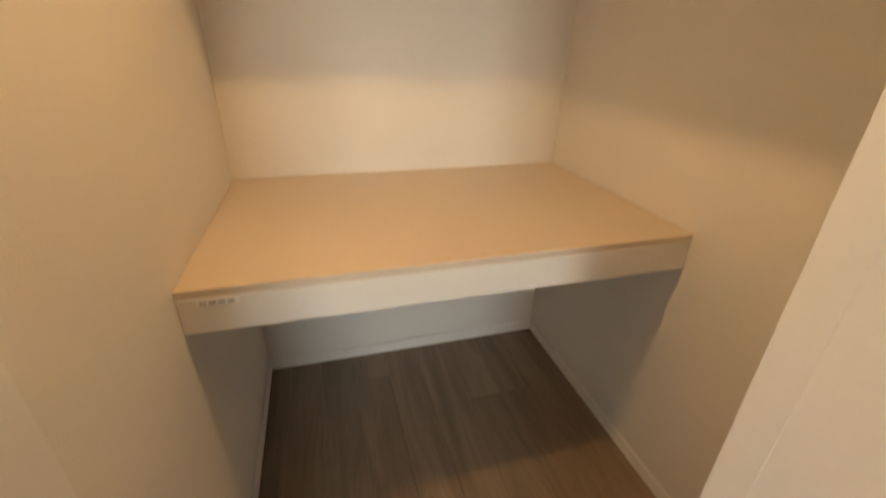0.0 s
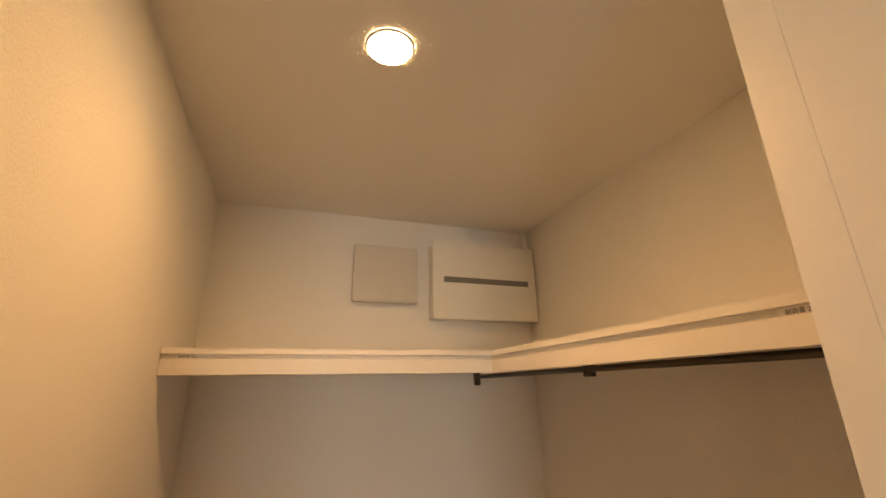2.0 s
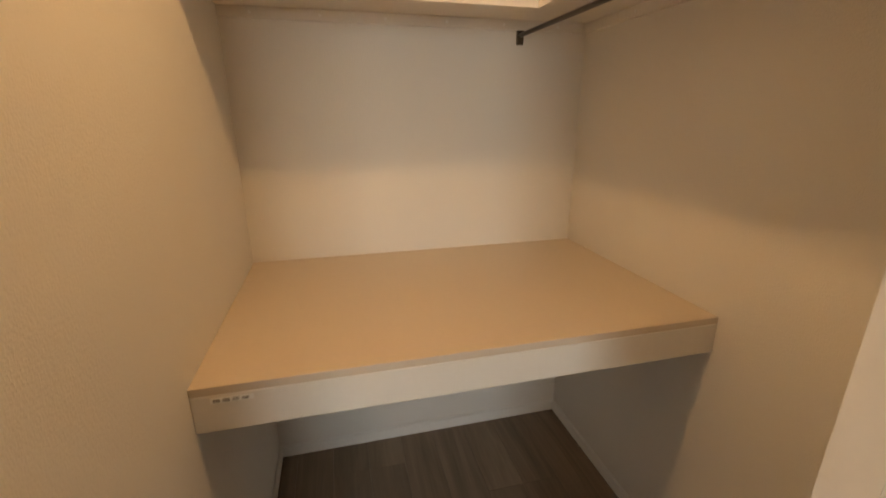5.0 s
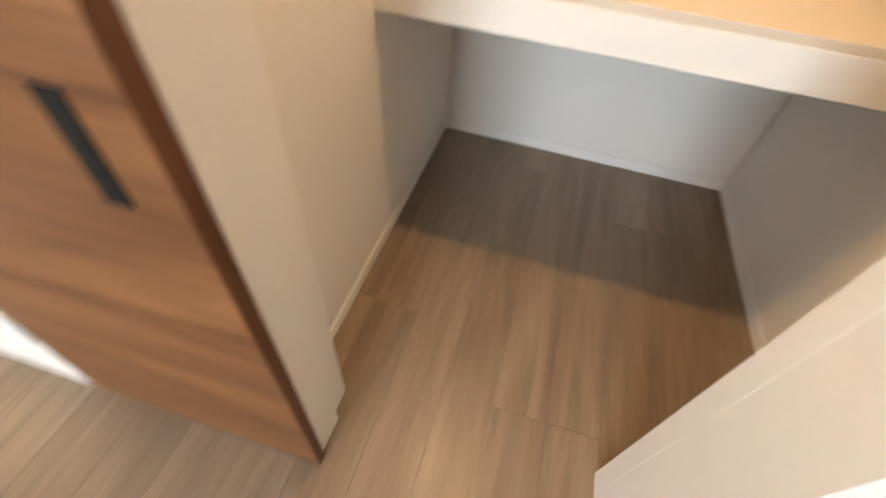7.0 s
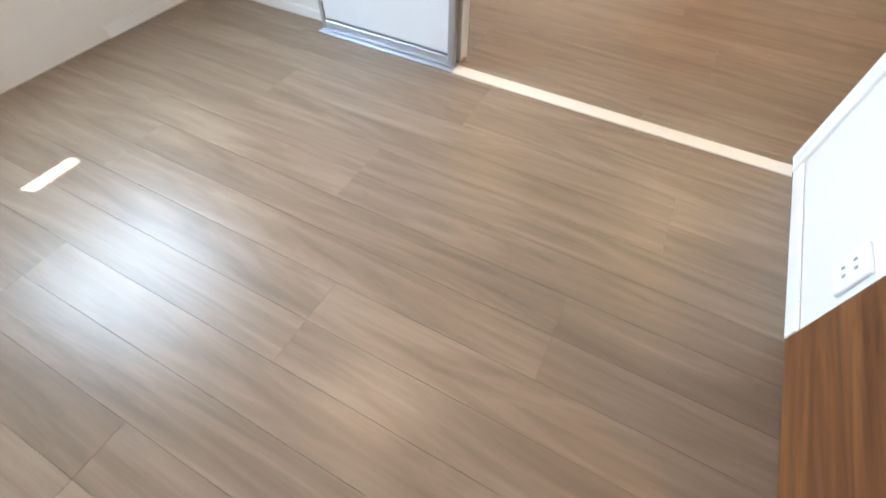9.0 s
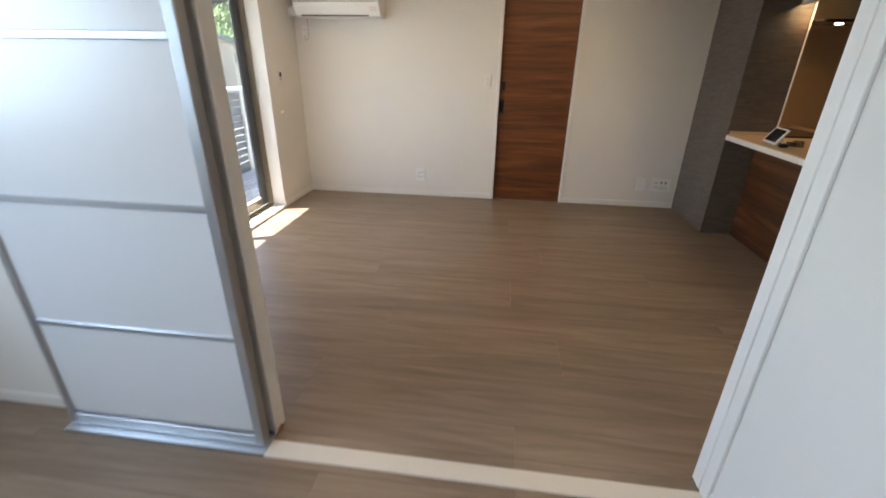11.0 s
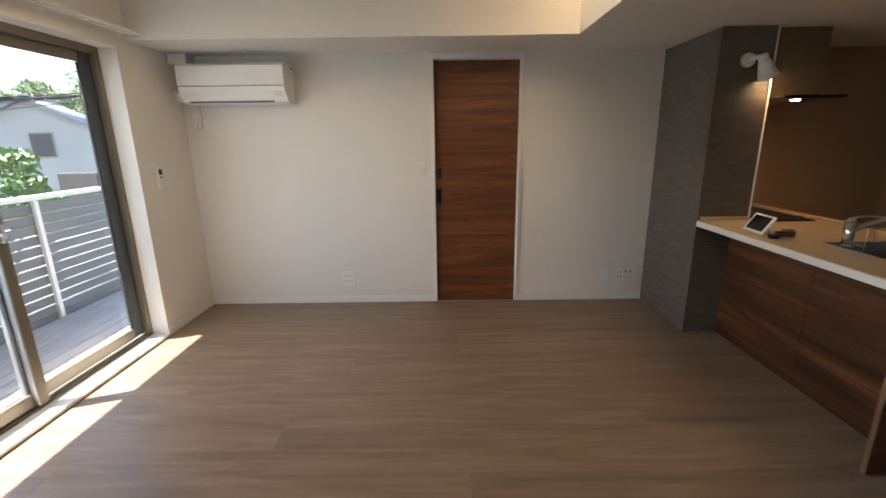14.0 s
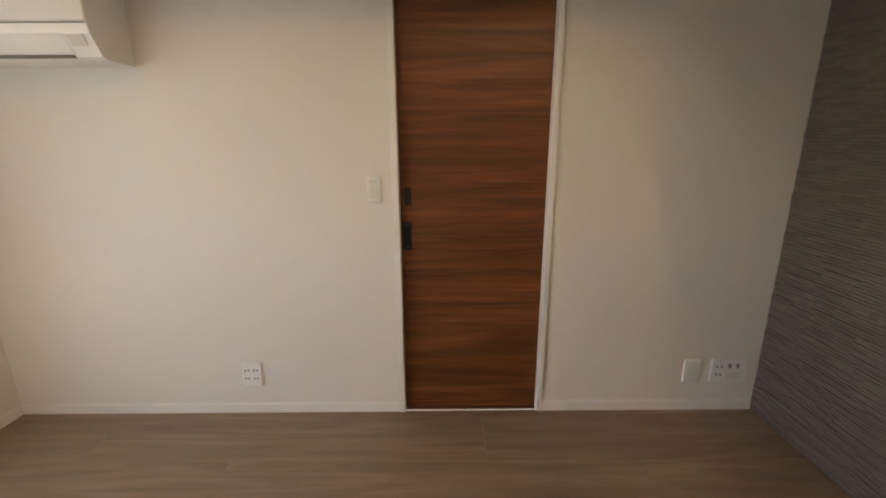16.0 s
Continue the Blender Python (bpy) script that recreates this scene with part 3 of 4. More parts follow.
# ---- curtain rail ----
cr = thing("curtain_rail", (XW, 1.8, 2.08), "white double curtain rail above the balcony window", "curtain rail")
for dx, z in ((0.045, 2.085), (0.095, 2.085)):
    part("rail", rbox(XW + dx - 0.008, XW + dx + 0.008, 0.75, 2.84, z - 0.008, z + 0.008, 0.002), WHITE, cr)
    part("end_cap", rbox(XW + dx - 0.011, XW + dx + 0.011, 2.8405, 2.862, z - 0.011, z + 0.011, 0.003), CREAM, cr)
for y in (0.95, 1.6, 2.25, 2.8):
    bm = rbox(XW, XW + 0.1, y - 0.012, y + 0.012, 2.094, 2.101, 0.001)
    rbox(XW, XW + 0.004, y - 0.014, y + 0.014, 2.06, 2.13, 0.001, bm=bm)
    part("bracket", bm, WHITE, cr)

# hidden warm light tape of the raised ceiling
ct = thing("cove_light", (0.90, 1.6, HIGH), "warm light tape along the edge of the raised ceiling", "light tape")
part("channel", rbox(0.865, 0.905, 0.5, 2.75, HIGH - 0.02, HIGH, 0.001), WHITE, ct)
part("tape", rbox(0.876, 0.894, 0.52, 2.73, HIGH - 0.024, HIGH - 0.0205), COVELENS, ct)

# ---- kitchen peninsula ----
TOP = 0.835
pen = thing("kitchen_counter_base", (2.2, 2.0, 0.0), "walnut-fronted kitchen peninsula base", "cabinet")
part("front_panel", rbox(2.045, 2.065, 1.335, 1.99, 0.0, TOP - 0.042, 0.001), FRONT_Y, pen)
part("front_panel", rbox(2.045, 2.065, 1.993, KY + 0.012, 0.0, TOP - 0.042, 0.001), FRONT_Y, pen)
endp = part("end_panel", rbox(1.822, 2.64, 1.312, 1.334, 0.0, TOP - 0.042), FRONT_X, pen, "dark walnut end panel")
part("edge_band", rbox(1.818, 1.8216, 1.312, 1.334, 0.0, TOP - 0.042), EDGEBAND, endp, "pale edge band")
part("carcass", rbox(2.162, 2.62, 1.335, YN - 0.014, 0.08, 0.60), WHITE, pen)
part("sub_top", rbox(1.86, 2.06, 1.335, KY - 0.002, TOP - 0.06, TOP - 0.042), DARKPRINT, pen)

wt_ = thing("worktop", (2.25, 2.0, TOP), "cream solid-surface kitchen worktop with a white edge", "worktop")
SX0, SX1, SY0, SY1 = 2.08, 2.53, 1.40, 2.02
bm = bmesh.new()
for b in ((1.80, SX0, 1.27, KY - 0.003), (SX1, 2.66, 1.27, YN - 0.013), (SX0, SX1, 1.27, SY0), (SX0, SX1, SY1, KY - 0.003), (2.16, SX1, KY - 0.003, YN - 0.013)):
    rbox(b[0], b[1], b[2], b[3], TOP - 0.006, TOP, bm=bm)
part("top", bm, WORKTOP, wt_)
bm = rbox(1.797, 1.815, 1.267, KY - 0.003, TOP - 0.041, TOP - 0.0065, 0.002)
rbox(1.8155, 2.66, 1.267, 1.285, TOP - 0.041, TOP - 0.0065, 0.002, bm=bm)
rbox(2.642, 2.66, 1.2855, YN - 0.013, TOP - 0.041, TOP - 0.0065, 0.002, bm=bm)
part("edge", bm, WORKEDGE, wt_, "white front edge")
part("upstand", rbox(1.815, 2.142, KY - 0.015, KY - 0.003, TOP + 0.0005, TOP + 0.026, 0.002), WORKTOP, wt_)
part("rim", rbox(2.645, 2.66, 1.27, YN - 0.02, TOP + 0.0005, TOP + 0.012, 0.003), WORKTOP, wt_)

sink = thing("kitchen_sink", (2.3, 1.71, TOP - 0.18), "stainless steel sink bowl set in the worktop", "sink")
bm = bmesh.new()
t_ = 0.004
rbox(SX0 + 0.002, SX1 - 0.002, SY0 + 0.002, SY1 - 0.002, TOP - 0.19, TOP - 0.186, bm=bm)
rbox(SX0 + 0.001, SX0 + t_, SY0 + 0.002, SY1 - 0.002, TOP - 0.1855, TOP - 0.004, bm=bm)
rbox(SX1 - t_, SX1 - 0.001, SY0 + 0.002, SY1 - 0.002, TOP - 0.1855, TOP - 0.004, bm=bm)
rbox(SX0 + 0.0045, SX1 - 0.0045, SY0 + 0.001, SY0 + t_, TOP - 0.1855, TOP - 0.004, bm=bm)
rbox(SX0 + 0.0045, SX1 - 0.0045, SY1 - t_, SY1 - 0.001, TOP - 0.1855, TOP - 0.004, bm=bm)
part("bowl", bm, STEEL, sink)
part("drain", rod((2.33, 1.72, TOP - 0.1855), (2.33, 1.72, TOP - 0.18), 0.045, n=24), CHROME, sink)
rk = thing("sink_rack", (2.25, 1.85, TOP - 0.1), "small bright wire rack hooked in the sink", "rack")
for y in (1.83, 1.95):
    part("hoop", tube(arc([(2.12, y, TOP - 0.17), (2.12, y, TOP + 0.09), (2.14, y, TOP + 0.11), (2.26, y, TOP + 0.11), (2.28, y, TOP + 0.09), (2.28, y, TOP - 0.17)], 4), 0.0028, 6), CHROME, rk)
for x, z in ((2.12, TOP - 0.1), (2.28, TOP - 0.1), (2.12, TOP + 0.02), (2.20, TOP - 0.165)):
    part("wire", tube([(x, 1.83, z), (x, 1.95, z)], 0.0024, 6), CHROME, rk)

fc = thing("kitchen_faucet", (2.12, 1.93, TOP), "chrome single-lever kitchen tap", "faucet")
FX, FY = 2.125, 1.93
part("base", rod((FX, FY, TOP), (FX, FY, TOP + 0.012), 0.031, n=24), CHROME, fc)
part("body", rod((FX, FY, TOP + 0.012), (FX, FY, TOP + 0.125), 0.024, n=24), CHROME, fc)
part("spout", tube(arc([(FX, FY, TOP + 0.085), (FX + 0.05, FY - 0.012, TOP + 0.105), (FX + 0.12, FY - 0.03, TOP + 0.135), (FX + 0.2, FY - 0.05, TOP + 0.165)]), 0.017, 14), CHROME, fc)
part("spray_head", rod((FX + 0.19, FY - 0.0475, TOP + 0.162), (FX + 0.235, FY - 0.059, TOP + 0.172), 0.019, 0.021, 18), CHROME, fc, "chrome spray head")
part("nozzle", rod((FX + 0.222, FY - 0.056, TOP + 0.158), (FX + 0.222, FY - 0.056, TOP + 0.136), 0.015, n=16), GASKET, fc)
bm = rod((FX, FY, TOP + 0.126), (FX, FY, TOP + 0.15), 0.024, 0.02, 24)
tube(arc([(FX, FY, TOP + 0.145), (FX + 0.06, FY - 0.014, TOP + 0.155), (FX + 0.13, FY - 0.03, TOP + 0.152)]), 0.007, 8, bm=bm)
part("lever", bm, CHROME, fc)

ck = thing("cooktop", (2.35, 2.89, TOP), "black glass cooktop set in the worktop", "cooktop")
part("glass", rbox(2.17, 2.52, 2.59, 3.19, TOP + 0.0005, TOP + 0.012, 0.002), BLACKGLASS, ck)
part("side_trim", rbox(2.5205, 2.535, 2.59, 3.19, TOP + 0.0005, TOP + 0.014, 0.002), STEEL, ck)

# tablet on its stand, with a coiled cable beside it
tb = thing("tablet", (1.9, 2.28, TOP), "small white-framed tablet leaning on the worktop", "tablet")
lean = Matrix.Translation((1.89, 2.28, TOP + 0.004)) @ Matrix.Rotation(radians(-95), 4, "Z") @ Matrix.Rotation(radians(-34), 4, "X")


def leaned(bm):
    bmesh.ops.transform(bm, matrix=lean, verts=list(bm.verts))
    return bm


shell = part("shell", leaned(rbox(-0.092, 0.092, -0.006, 0.006, 0.0, 0.120, 0.004, 2)), WHITE, tb)
part("screen", leaned(rbox(-0.075, 0.075, -0.0068, -0.0058, 0.014, 0.107)), SCREEN, shell, "dark glossy screen")
part("stand", rod((1.985, 2.272, TOP + 0.001), (1.948, 2.274, TOP + 0.072), 0.012, 0.009, 12), WHITE, tb)
cb = thing("charging_cable", (1.985, 2.14, TOP), "black charging cable coiled on the worktop", "cable")
pts = [(1.985 + (0.048 + 0.010 * math.sin(3 * a)) * math.cos(a), 2.145 + (0.036 + 0.009 * math.cos(2 * a)) * math.sin(a), TOP + 0.004 + 0.0016 * a) for a in (k * 0.42 for k in range(50))]
part("coil", tube(pts, 0.0036, 6), BLACK, cb)
part("adapter", rbox(1.865, 1.915, 2.095, 2.13, TOP + 0.0005, TOP + 0.026, 0.005), BLACK, cb)
part("lead", tube(arc([pts[0], (1.95, 2.115, TOP + 0.012), (1.914, 2.112, TOP + 0.013)]), 0.003, 6), BLACK, cb)

# extractor hood
hood = thing("range_hood", (2.36, 2.98, 1.6), "bronze-painted extractor hood with a thin flat canopy", "range hood")
part("chimney", rbox(2.162, 2.53, 2.74, YN - 0.013, 1.63, SOFFIT - 0.002, 0.004), HOODPAINT, hood)
cn = part("canopy", rbox(2.161, 2.56, 2.57, YN - 0.013, 1.612, 1.6295, 0.006, 2), BLACKGLASS, hood, "thin dark canopy")
part("filter", rbox(2.2, 2.53, 2.86, 3.3, 1.607, 1.6115, 0.001), HOODPAINT, cn)
part("lamp", rbox(2.35, 2.375, 2.71, 2.755, 1.608, 1.6115), HOODLENS, cn, "lit lamp")

# wall spotlight on the slate
sp = thing("wall_spotlight", (1.98, KY, 1.85), "white adjustable spotlight on the slate pillar", "spotlight")
part("rose", rod((1.98, KY - 0.001, 1.85), (1.98, KY - 0.022, 1.85), 0.045, 0.04, 28), CREAM, sp)
part("knuckle", rod((1.98, KY - 0.022, 1.85), (2.012, KY - 0.08, 1.86), 0.014, n=14), CREAM, sp)
a0, ax = Vector((2.012, KY - 0.085, 1.868)), Vector((0.46, 0.10, -0.88)).normalized()
bm = rod(a0, a0 + ax * 0.035, 0.026, 0.030, 28)
rod(a0 + ax * 0.035, a0 + ax * 0.145, 0.030, 0.058, 28, bm=bm)
part("shade", bm, WHITE, sp, "white conical shade")
part("bulb", rod(a0 + ax * 0.1455, a0 + ax * 0.147, 0.045, n=24), glow("spot_lens", (1.0, 0.75, 0.42), 6.0), sp)

sd = thing("smoke_detector", (3.25, 2.9, SOFFIT), "small round white smoke detector on the ceiling", "smoke detector")
part("base", rod((3.25, 2.9, SOFFIT), (3.25, 2.9, SOFFIT - 0.015), 0.05, n=28), CREAM, sd)
part("sensor", rod((3.25, 2.9, SOFFIT - 0.015), (3.25, 2.9, SOFFIT - 0.035), 0.032, 0.022, 24), CREAM, sd)

# ---- closet ----
SH0, SHZ, SHB = 1.562, 0.918, 0.808
shf = thing("closet_shelf", (1.97, -1.98, SHB), "deep cream closet shelf with a thick white front", "shelf")
part("board", rbox(SH0 + 0.001, CL_E - 0.001, CL_S + 0.001, CL_N - 0.001, SHZ - 0.02, SHZ, 0.001), SHELFTOP, shf)
fas = part("fascia", rbox(SH0, SH0 + 0.022, CL_S + 0.001, CL_N - 0.001, SHB, SHZ - 0.0205, 0.002), MELAMINE, shf, "white front fascia")
lb = part("label", rbox(SH0 - 0.0008, SH0 + 0.0002, CL_N - 0.125, CL_N - 0.04, SHZ - 0.040, SHZ - 0.027), WHITE, fas)

UPX, UPY, UZ0, UZ1 = 1.963, -2.244, 1.744, 1.812


def fascia_profile(front, sign):
    """Cross-section of the shelf's nosing: a top lip, a recessed band and a deep face."""
    f, s = front, sign
    return [(f, UZ0), (f, UZ1 - 0.028), (f + s * 0.006, UZ1 - 0.026), (f + s * 0.006, UZ1 - 0.0165), (f - s * 0.004, UZ1 - 0.0155), (f - s * 0.004, UZ1), (f + s * 0.02, UZ1), (f + s * 0.02, UZ0)]


up = thing("shelf", (2.17, -1.8, UZ0), "white upper closet shelf along the back wall", "shelf", "upper closet shelves")
part("board", rbox(UPX + 0.0205, CL_E - 0.001, CL_S + 0.001, CL_N - 0.001, UZ1 - 0.02, UZ1 - 0.001), MELAMINE, up)
uf = part("nosing", prism(fascia_profile(UPX, 1), UPY + 0.002, CL_N - 0.001, 1), MELAMINE, up)
lab = part("label", rbox(UPX + 0.0052, UPX + 0.006, CL_N - 0.118, CL_N - 0.035, UZ1 - 0.0275, UZ1 - 0.017), WHITE, uf)
ub = thing("shelf", (1.5, -2.45, UZ0), "white upper closet shelf along the side wall", "shelf", "upper closet shelves")
part("board", rbox(XCI + 0.001, UPX + 0.0195, CL_S + 0.001, UPY - 0.021, UZ1 - 0.02, UZ1 - 0.001), MELAMINE, ub)
uf2 = part("nosing", prism([(u, v) for u, v in fascia_profile(UPY, -1)], XCI + 0.001, UPX + 0.0195, 0), MELAMINE, ub)
lab2 = part("label", rbox(0.99, 1.078, UPY - 0.006, UPY - 0.0052, UZ1 - 0.0275, UZ1 - 0.017), WHITE, uf2)


def lettering(text, size, m, parent):
    """Printed words, as flat mesh letters."""
    cu = bpy.data.curves.new("words", "FONT")
    cu.body, cu.size, cu.extrude = text, size, 0.0001
    tmp = bpy.data.objects.new("words", cu)
    scene.collection.objects.link(tmp)
    dg = bpy.context.evaluated_depsgraph_get()
    me = bpy.data.meshes.new_from_object(tmp.evaluated_get(dg))
    bpy.data.objects.remove(tmp)
    me.transform(m)
    me.materials.clear()
    me.materials.append(DARKPRINT)
    ob = new("lettering", me)
    ob.parent = parent
    return ob


def glyph_bars(x0, y0, z0, w, h, axis, parent, seed):
    """Small print too fine to read, as bars."""
    rnd = random.Random(seed)
    bm = bmesh.new()
    for k in range(4):
        u = k * w / 4
        for j in range(3):
            v0 = z0 + j * h / 3
            if axis == "x":
                rbox(x0 + u, x0 + u + w * 0.19, y0, y0 + 0.0005, v0, v0 + h * rnd.uniform(0.14, 0.24), bm=bm)
            else:
                rbox(x0 - 0.0005, x0, y0 - u - w * 0.19, y0 - u, v0, v0 + h * rnd.uniform(0.14, 0.24), bm=bm)
    return part("print", bm, GREYPRINT, parent)


bm_ = Matrix.Translation((0.0, UPY - 0.005, UZ1 - 0.0258)) @ Matrix.Rotation(radians(180), 4, "Z") @ Matrix.Rotation(radians(90), 4, "X")
lettering("\u8010\u8377\u91cd 20", 0.0085, Matrix.Translation((1.068, 0, 0)) @ bm_, uf2)
lettering("\u8010\u8377\u91cd 10kg", 0.0085, Matrix.Translation((UPX + 0.005, CL_N - 0.04, UZ1 - 0.0258)) @ Matrix.Rotation(radians(-90), 4, "Z") @ Matrix.Rotation(radians(90), 4, "X"), uf)
glyph_bars(SH0 - 0.0009, CL_N - 0.045, SHZ - 0.0375, 0.075, 0.0085, "y", fas, 5)

# hanging rail under the side shelf
hr = thing("hanging_rail", (1.6, -2.30, 1.70), "dark bronze hanging rail under the closet shelf", "rail")
RAILM = surface("bronze_rail", (0.11, 0.09, 0.07), 0.35, 0.8, vary=0.06)
part("pole", rod((XCI + 0.004, -2.368, 1.741), (CL_E - 0.012, -2.368, 1.741), 0.0078, n=14), RAILM, hr)
bm = rbox(1.630, 1.636, -2.378, -2.358, 1.722, UZ1 - 0.0205, 0.002)
rbox(1.654, 1.660, -2.378, -2.358, 1.722, UZ1 - 0.0205, 0.002, bm=bm)
rbox(1.6365, 1.6535, -2.378, -2.358, 1.722, 1.730, 0.002, bm=bm)
part("bracket", bm, RAILM, hr)
part("end_bracket", rbox(CL_E - 0.016, CL_E, -2.381, -2.355, 1.708, 1.768, 0.003), RAILM, hr)
cl = thing("shelf_cleat", (2.3, -1.9, UZ0), "white wall cleats under the upper closet shelf", "cleat")
part("cleat", rbox(CL_E - 0.018, CL_E, CL_S + 0.02, CL_N - 0.002, UZ1 - 0.055, UZ1 - 0.0205, 0.001), MELAMINE, cl)
part("cleat", rbox(XCI + 0.001, CL_E - 0.019, CL_S, CL_S + 0.018, UZ1 - 0.055, UZ1 - 0.0205, 0.001), MELAMINE, cl)
for k in range(6):
    part("screw_cap", rod((CL_E - 0.018, CL_N - 0.1 - 0.22 * k, UZ1 - 0.038), (CL_E - 0.0205, CL_N - 0.1 - 0.22 * k, UZ1 - 0.038), 0.005, n=10), WHITE, cl)
for k in range(5):
    part("screw_cap", rod((1.1 + 0.24 * k, CL_S + 0.018, UZ1 - 0.038), (1.1 + 0.24 * k, CL_S + 0.0205, UZ1 - 0.038), 0.005, n=10), WHITE, cl)

# covers high on the closet's back wall
sq = thing("vent_cover", (CL_E, -1.97, 2.03), "square cream ventilation cover on the closet wall", "vent cover")
part("base", rbox(CL_E - 0.012, CL_E, -2.09, -1.85, 2.045, 2.25, 0.002), CREAM, sq)
part("face", rbox(CL_E - 0.042, CL_E - 0.0125, -2.105, -1.838, 2.03, 2.265, 0.005, 2), VENTGREY, sq)
bx = thing("distribution_box", (CL_E, -2.40, 1.966), "white electrical distribution box with a slotted lid", "distribution box")
part("case", rbox(CL_E - 0.058, CL_E, -2.638, -2.163, 1.971, 2.293, 0.004), CREAM, bx)
lid = part("lid", rbox(CL_E - 0.082, CL_E - 0.0585, -2.641, -2.158, 1.966, 2.298, 0.004, 2), CREAM, bx)
part("slot", rbox(CL_E - 0.0832, CL_E - 0.0815, -2.60, -2.205, 2.118, 2.142), SHADOWGAP, lid)
bm = rbox(CL_E - 0.03, CL_E - 0.004, CL_S + 0.002, CL_S + 0.03, 2.30, HIGH - 0.001, 0.003)
structure("trim_conduit", bm, TRIM, "short white conduit above the distribution box", "conduit")

def downlight(x, y, label, lens):
    dl = thing("downlight", (x, y, HIGH), label, "downlight", "recessed downlights")
    bm = bmesh.new()
    n = 40
    rings = [[bm.verts.new((x + r * math.cos(2 * math.pi * k / n), y + r * math.sin(2 * math.pi * k / n), z)) for k in range(n)]
             for r, z in ((0.052, HIGH - 0.001), (0.051, HIGH - 0.006), (0.0475, HIGH - 0.006), (0.0475, HIGH - 0.001))]
    for A, B in zip(rings, rings[1:]):
        for k in range(n):
            bm.faces.new((A[k], A[(k + 1) % n], B[(k + 1) % n], B[k])).smooth = True
    part("ring", bm, WHITE, dl)
    part("lens", rod((x, y, HIGH - 0.0005), (x, y, HIGH - 0.0055), 0.047, n=40), lens, dl)


downlight(1.41, -1.774, "round recessed warm downlight in the closet ceiling", LENS)
for at in ((-1.12, 1.88), (0.61, 1.87)):
    downlight(*at, "round recessed warm downlight in the living room ceiling", LENS)
downlight(-0.88, -1.12, "round recessed dim downlight in the bedroom ceiling", LENS_DIM)

# sliding closet door, slid open along the bedroom wall
cd = thing("closet_door", (0.79, -1.11, 0.0), "open walnut sliding closet door with a long black pull", "door")
part("door_leaf", rbox(0.777, 0.804, -1.4555, -0.772, 0.008, 2.37, 0.001), WALNUT_Y, cd)
part("door_edge", rbox(0.7775, 0.8035, -1.457, -1.4556, 0.008, 2.37), WALNUT_EDGE, cd, "dark door edge")
hp = part("door_pull", rbox(0.7745, 0.7775, -1.392, -1.359, 0.888, 1.018, 0.001), MATTE, cd, "black flush pull")
part("recess", rbox(0.7738, 0.7748, -1.387, -1.364, 0.896, 1.010), MATTE, hp)
part("floor_guide", rbox(0.785, 0.797, -1.42, -1.39, 0.0005, 0.0078), GREYPRINT, cd)
part("top_track", rbox(0.773, 0.811, -2.14, -0.77, 2.3715, 2.384, 0.002), TRIM, cd)

# ---- translucent sliding panels, stacked at the side of the opening ----


def sliding_panel(y, x0, x1, label):
    p = thing("sliding_panel", ((x0 + x1) / 2, y, 0.0), label, "sliding door", "stacked sliding panels")
    y0, y1 = y, y + 0.024
    part("stile", rbox(x0, x0 + 0.022, y0, y1, 0.008, 2.04, 0.002), ALUGREY, p)
    part("stile", rbox(x1 - 0.034, x1, y0, y1, 0.008, 2.04, 0.002), ALUGREY, p)
    part("bottom_rail", rbox(x0 + 0.0225, x1 - 0.0345, y0 + 0.002, y1 - 0.002, 0.008, 0.058, 0.002), ALUGREY, p)
    part("top_rail", rbox(x0 + 0.0225, x1 - 0.0345, y0 + 0.002, y1 - 0.002, 2.0, 2.04, 0.002), ALUGREY, p)
    zs = [0.0585, 0.475, 0.921, 1.367, 1.82, 1.9995]
    for z in zs[1:-1]:
        part("cross_bar", rbox(x0 + 0.0225, x1 - 0.0345, y0 + 0.002, y1 - 0.002, z - 0.010, z + 0.010, 0.002), ALUGREY, p)
    for a, b in zip(zs, zs[1:]):
        part("sheet", rbox(x0 + 0.0225, x1 - 0.0345, y0 + 0.009, y1 - 0.009, a + 0.0105, b - 0.0105), FROST, p)
    return p


sliding_panel(0.045, -1.549, -0.754, "white translucent sliding panel in a grey aluminium frame")
sliding_panel(0.072, -1.556, -0.761, "white translucent sliding panel stacked behind another")
structure("trim_floor_rail", rbox(-1.562, OPEN_W + 0.012, 0.02, 0.112, -0.003, 0.004, 0.001), ALUGREY, "aluminium floor rail under the sliding panels", "rail")
structure("trim_corner_block", rbox(OPEN_W + 0.0125, OPEN_W + 0.02, 0.12, 0.15, 0.0, 0.018, 0.001), BROWN, "small brown stop at the foot of the post", "trim")

# ---- balcony ----
BX = -3.40
deck = structure("balcony_floor", rbox(-3.55, -2.64, -4.2, 4.6, -0.2, -0.085), surface("balcony_concrete", (0.33, 0.33, 0.34), 0.8, vary=0.12), "grey balcony floor", "balcony")
structure("balcony_slab_edge", rbox(-2.64, -2.181, 0.178, 4.6, -0.2, -0.085), surface("balcony_concrete_b", (0.33, 0.33, 0.34), 0.8, vary=0.12), "grey balcony floor", "balcony")
structure("balcony_roof", rbox(BX, -2.181, 0.179, 4.6, 2.30, 2.5), surface("balcony_soffit", (0.6, 0.6, 0.58), 0.8), "balcony slab overhead", "balcony")
structure("balcony_roof_south", rbox(BX, -2.631, -4.2, -1.86, 2.30, 2.5), surface("balcony_soffit_b", (0.6, 0.6, 0.58), 0.8), "balcony slab overhead", "balcony")
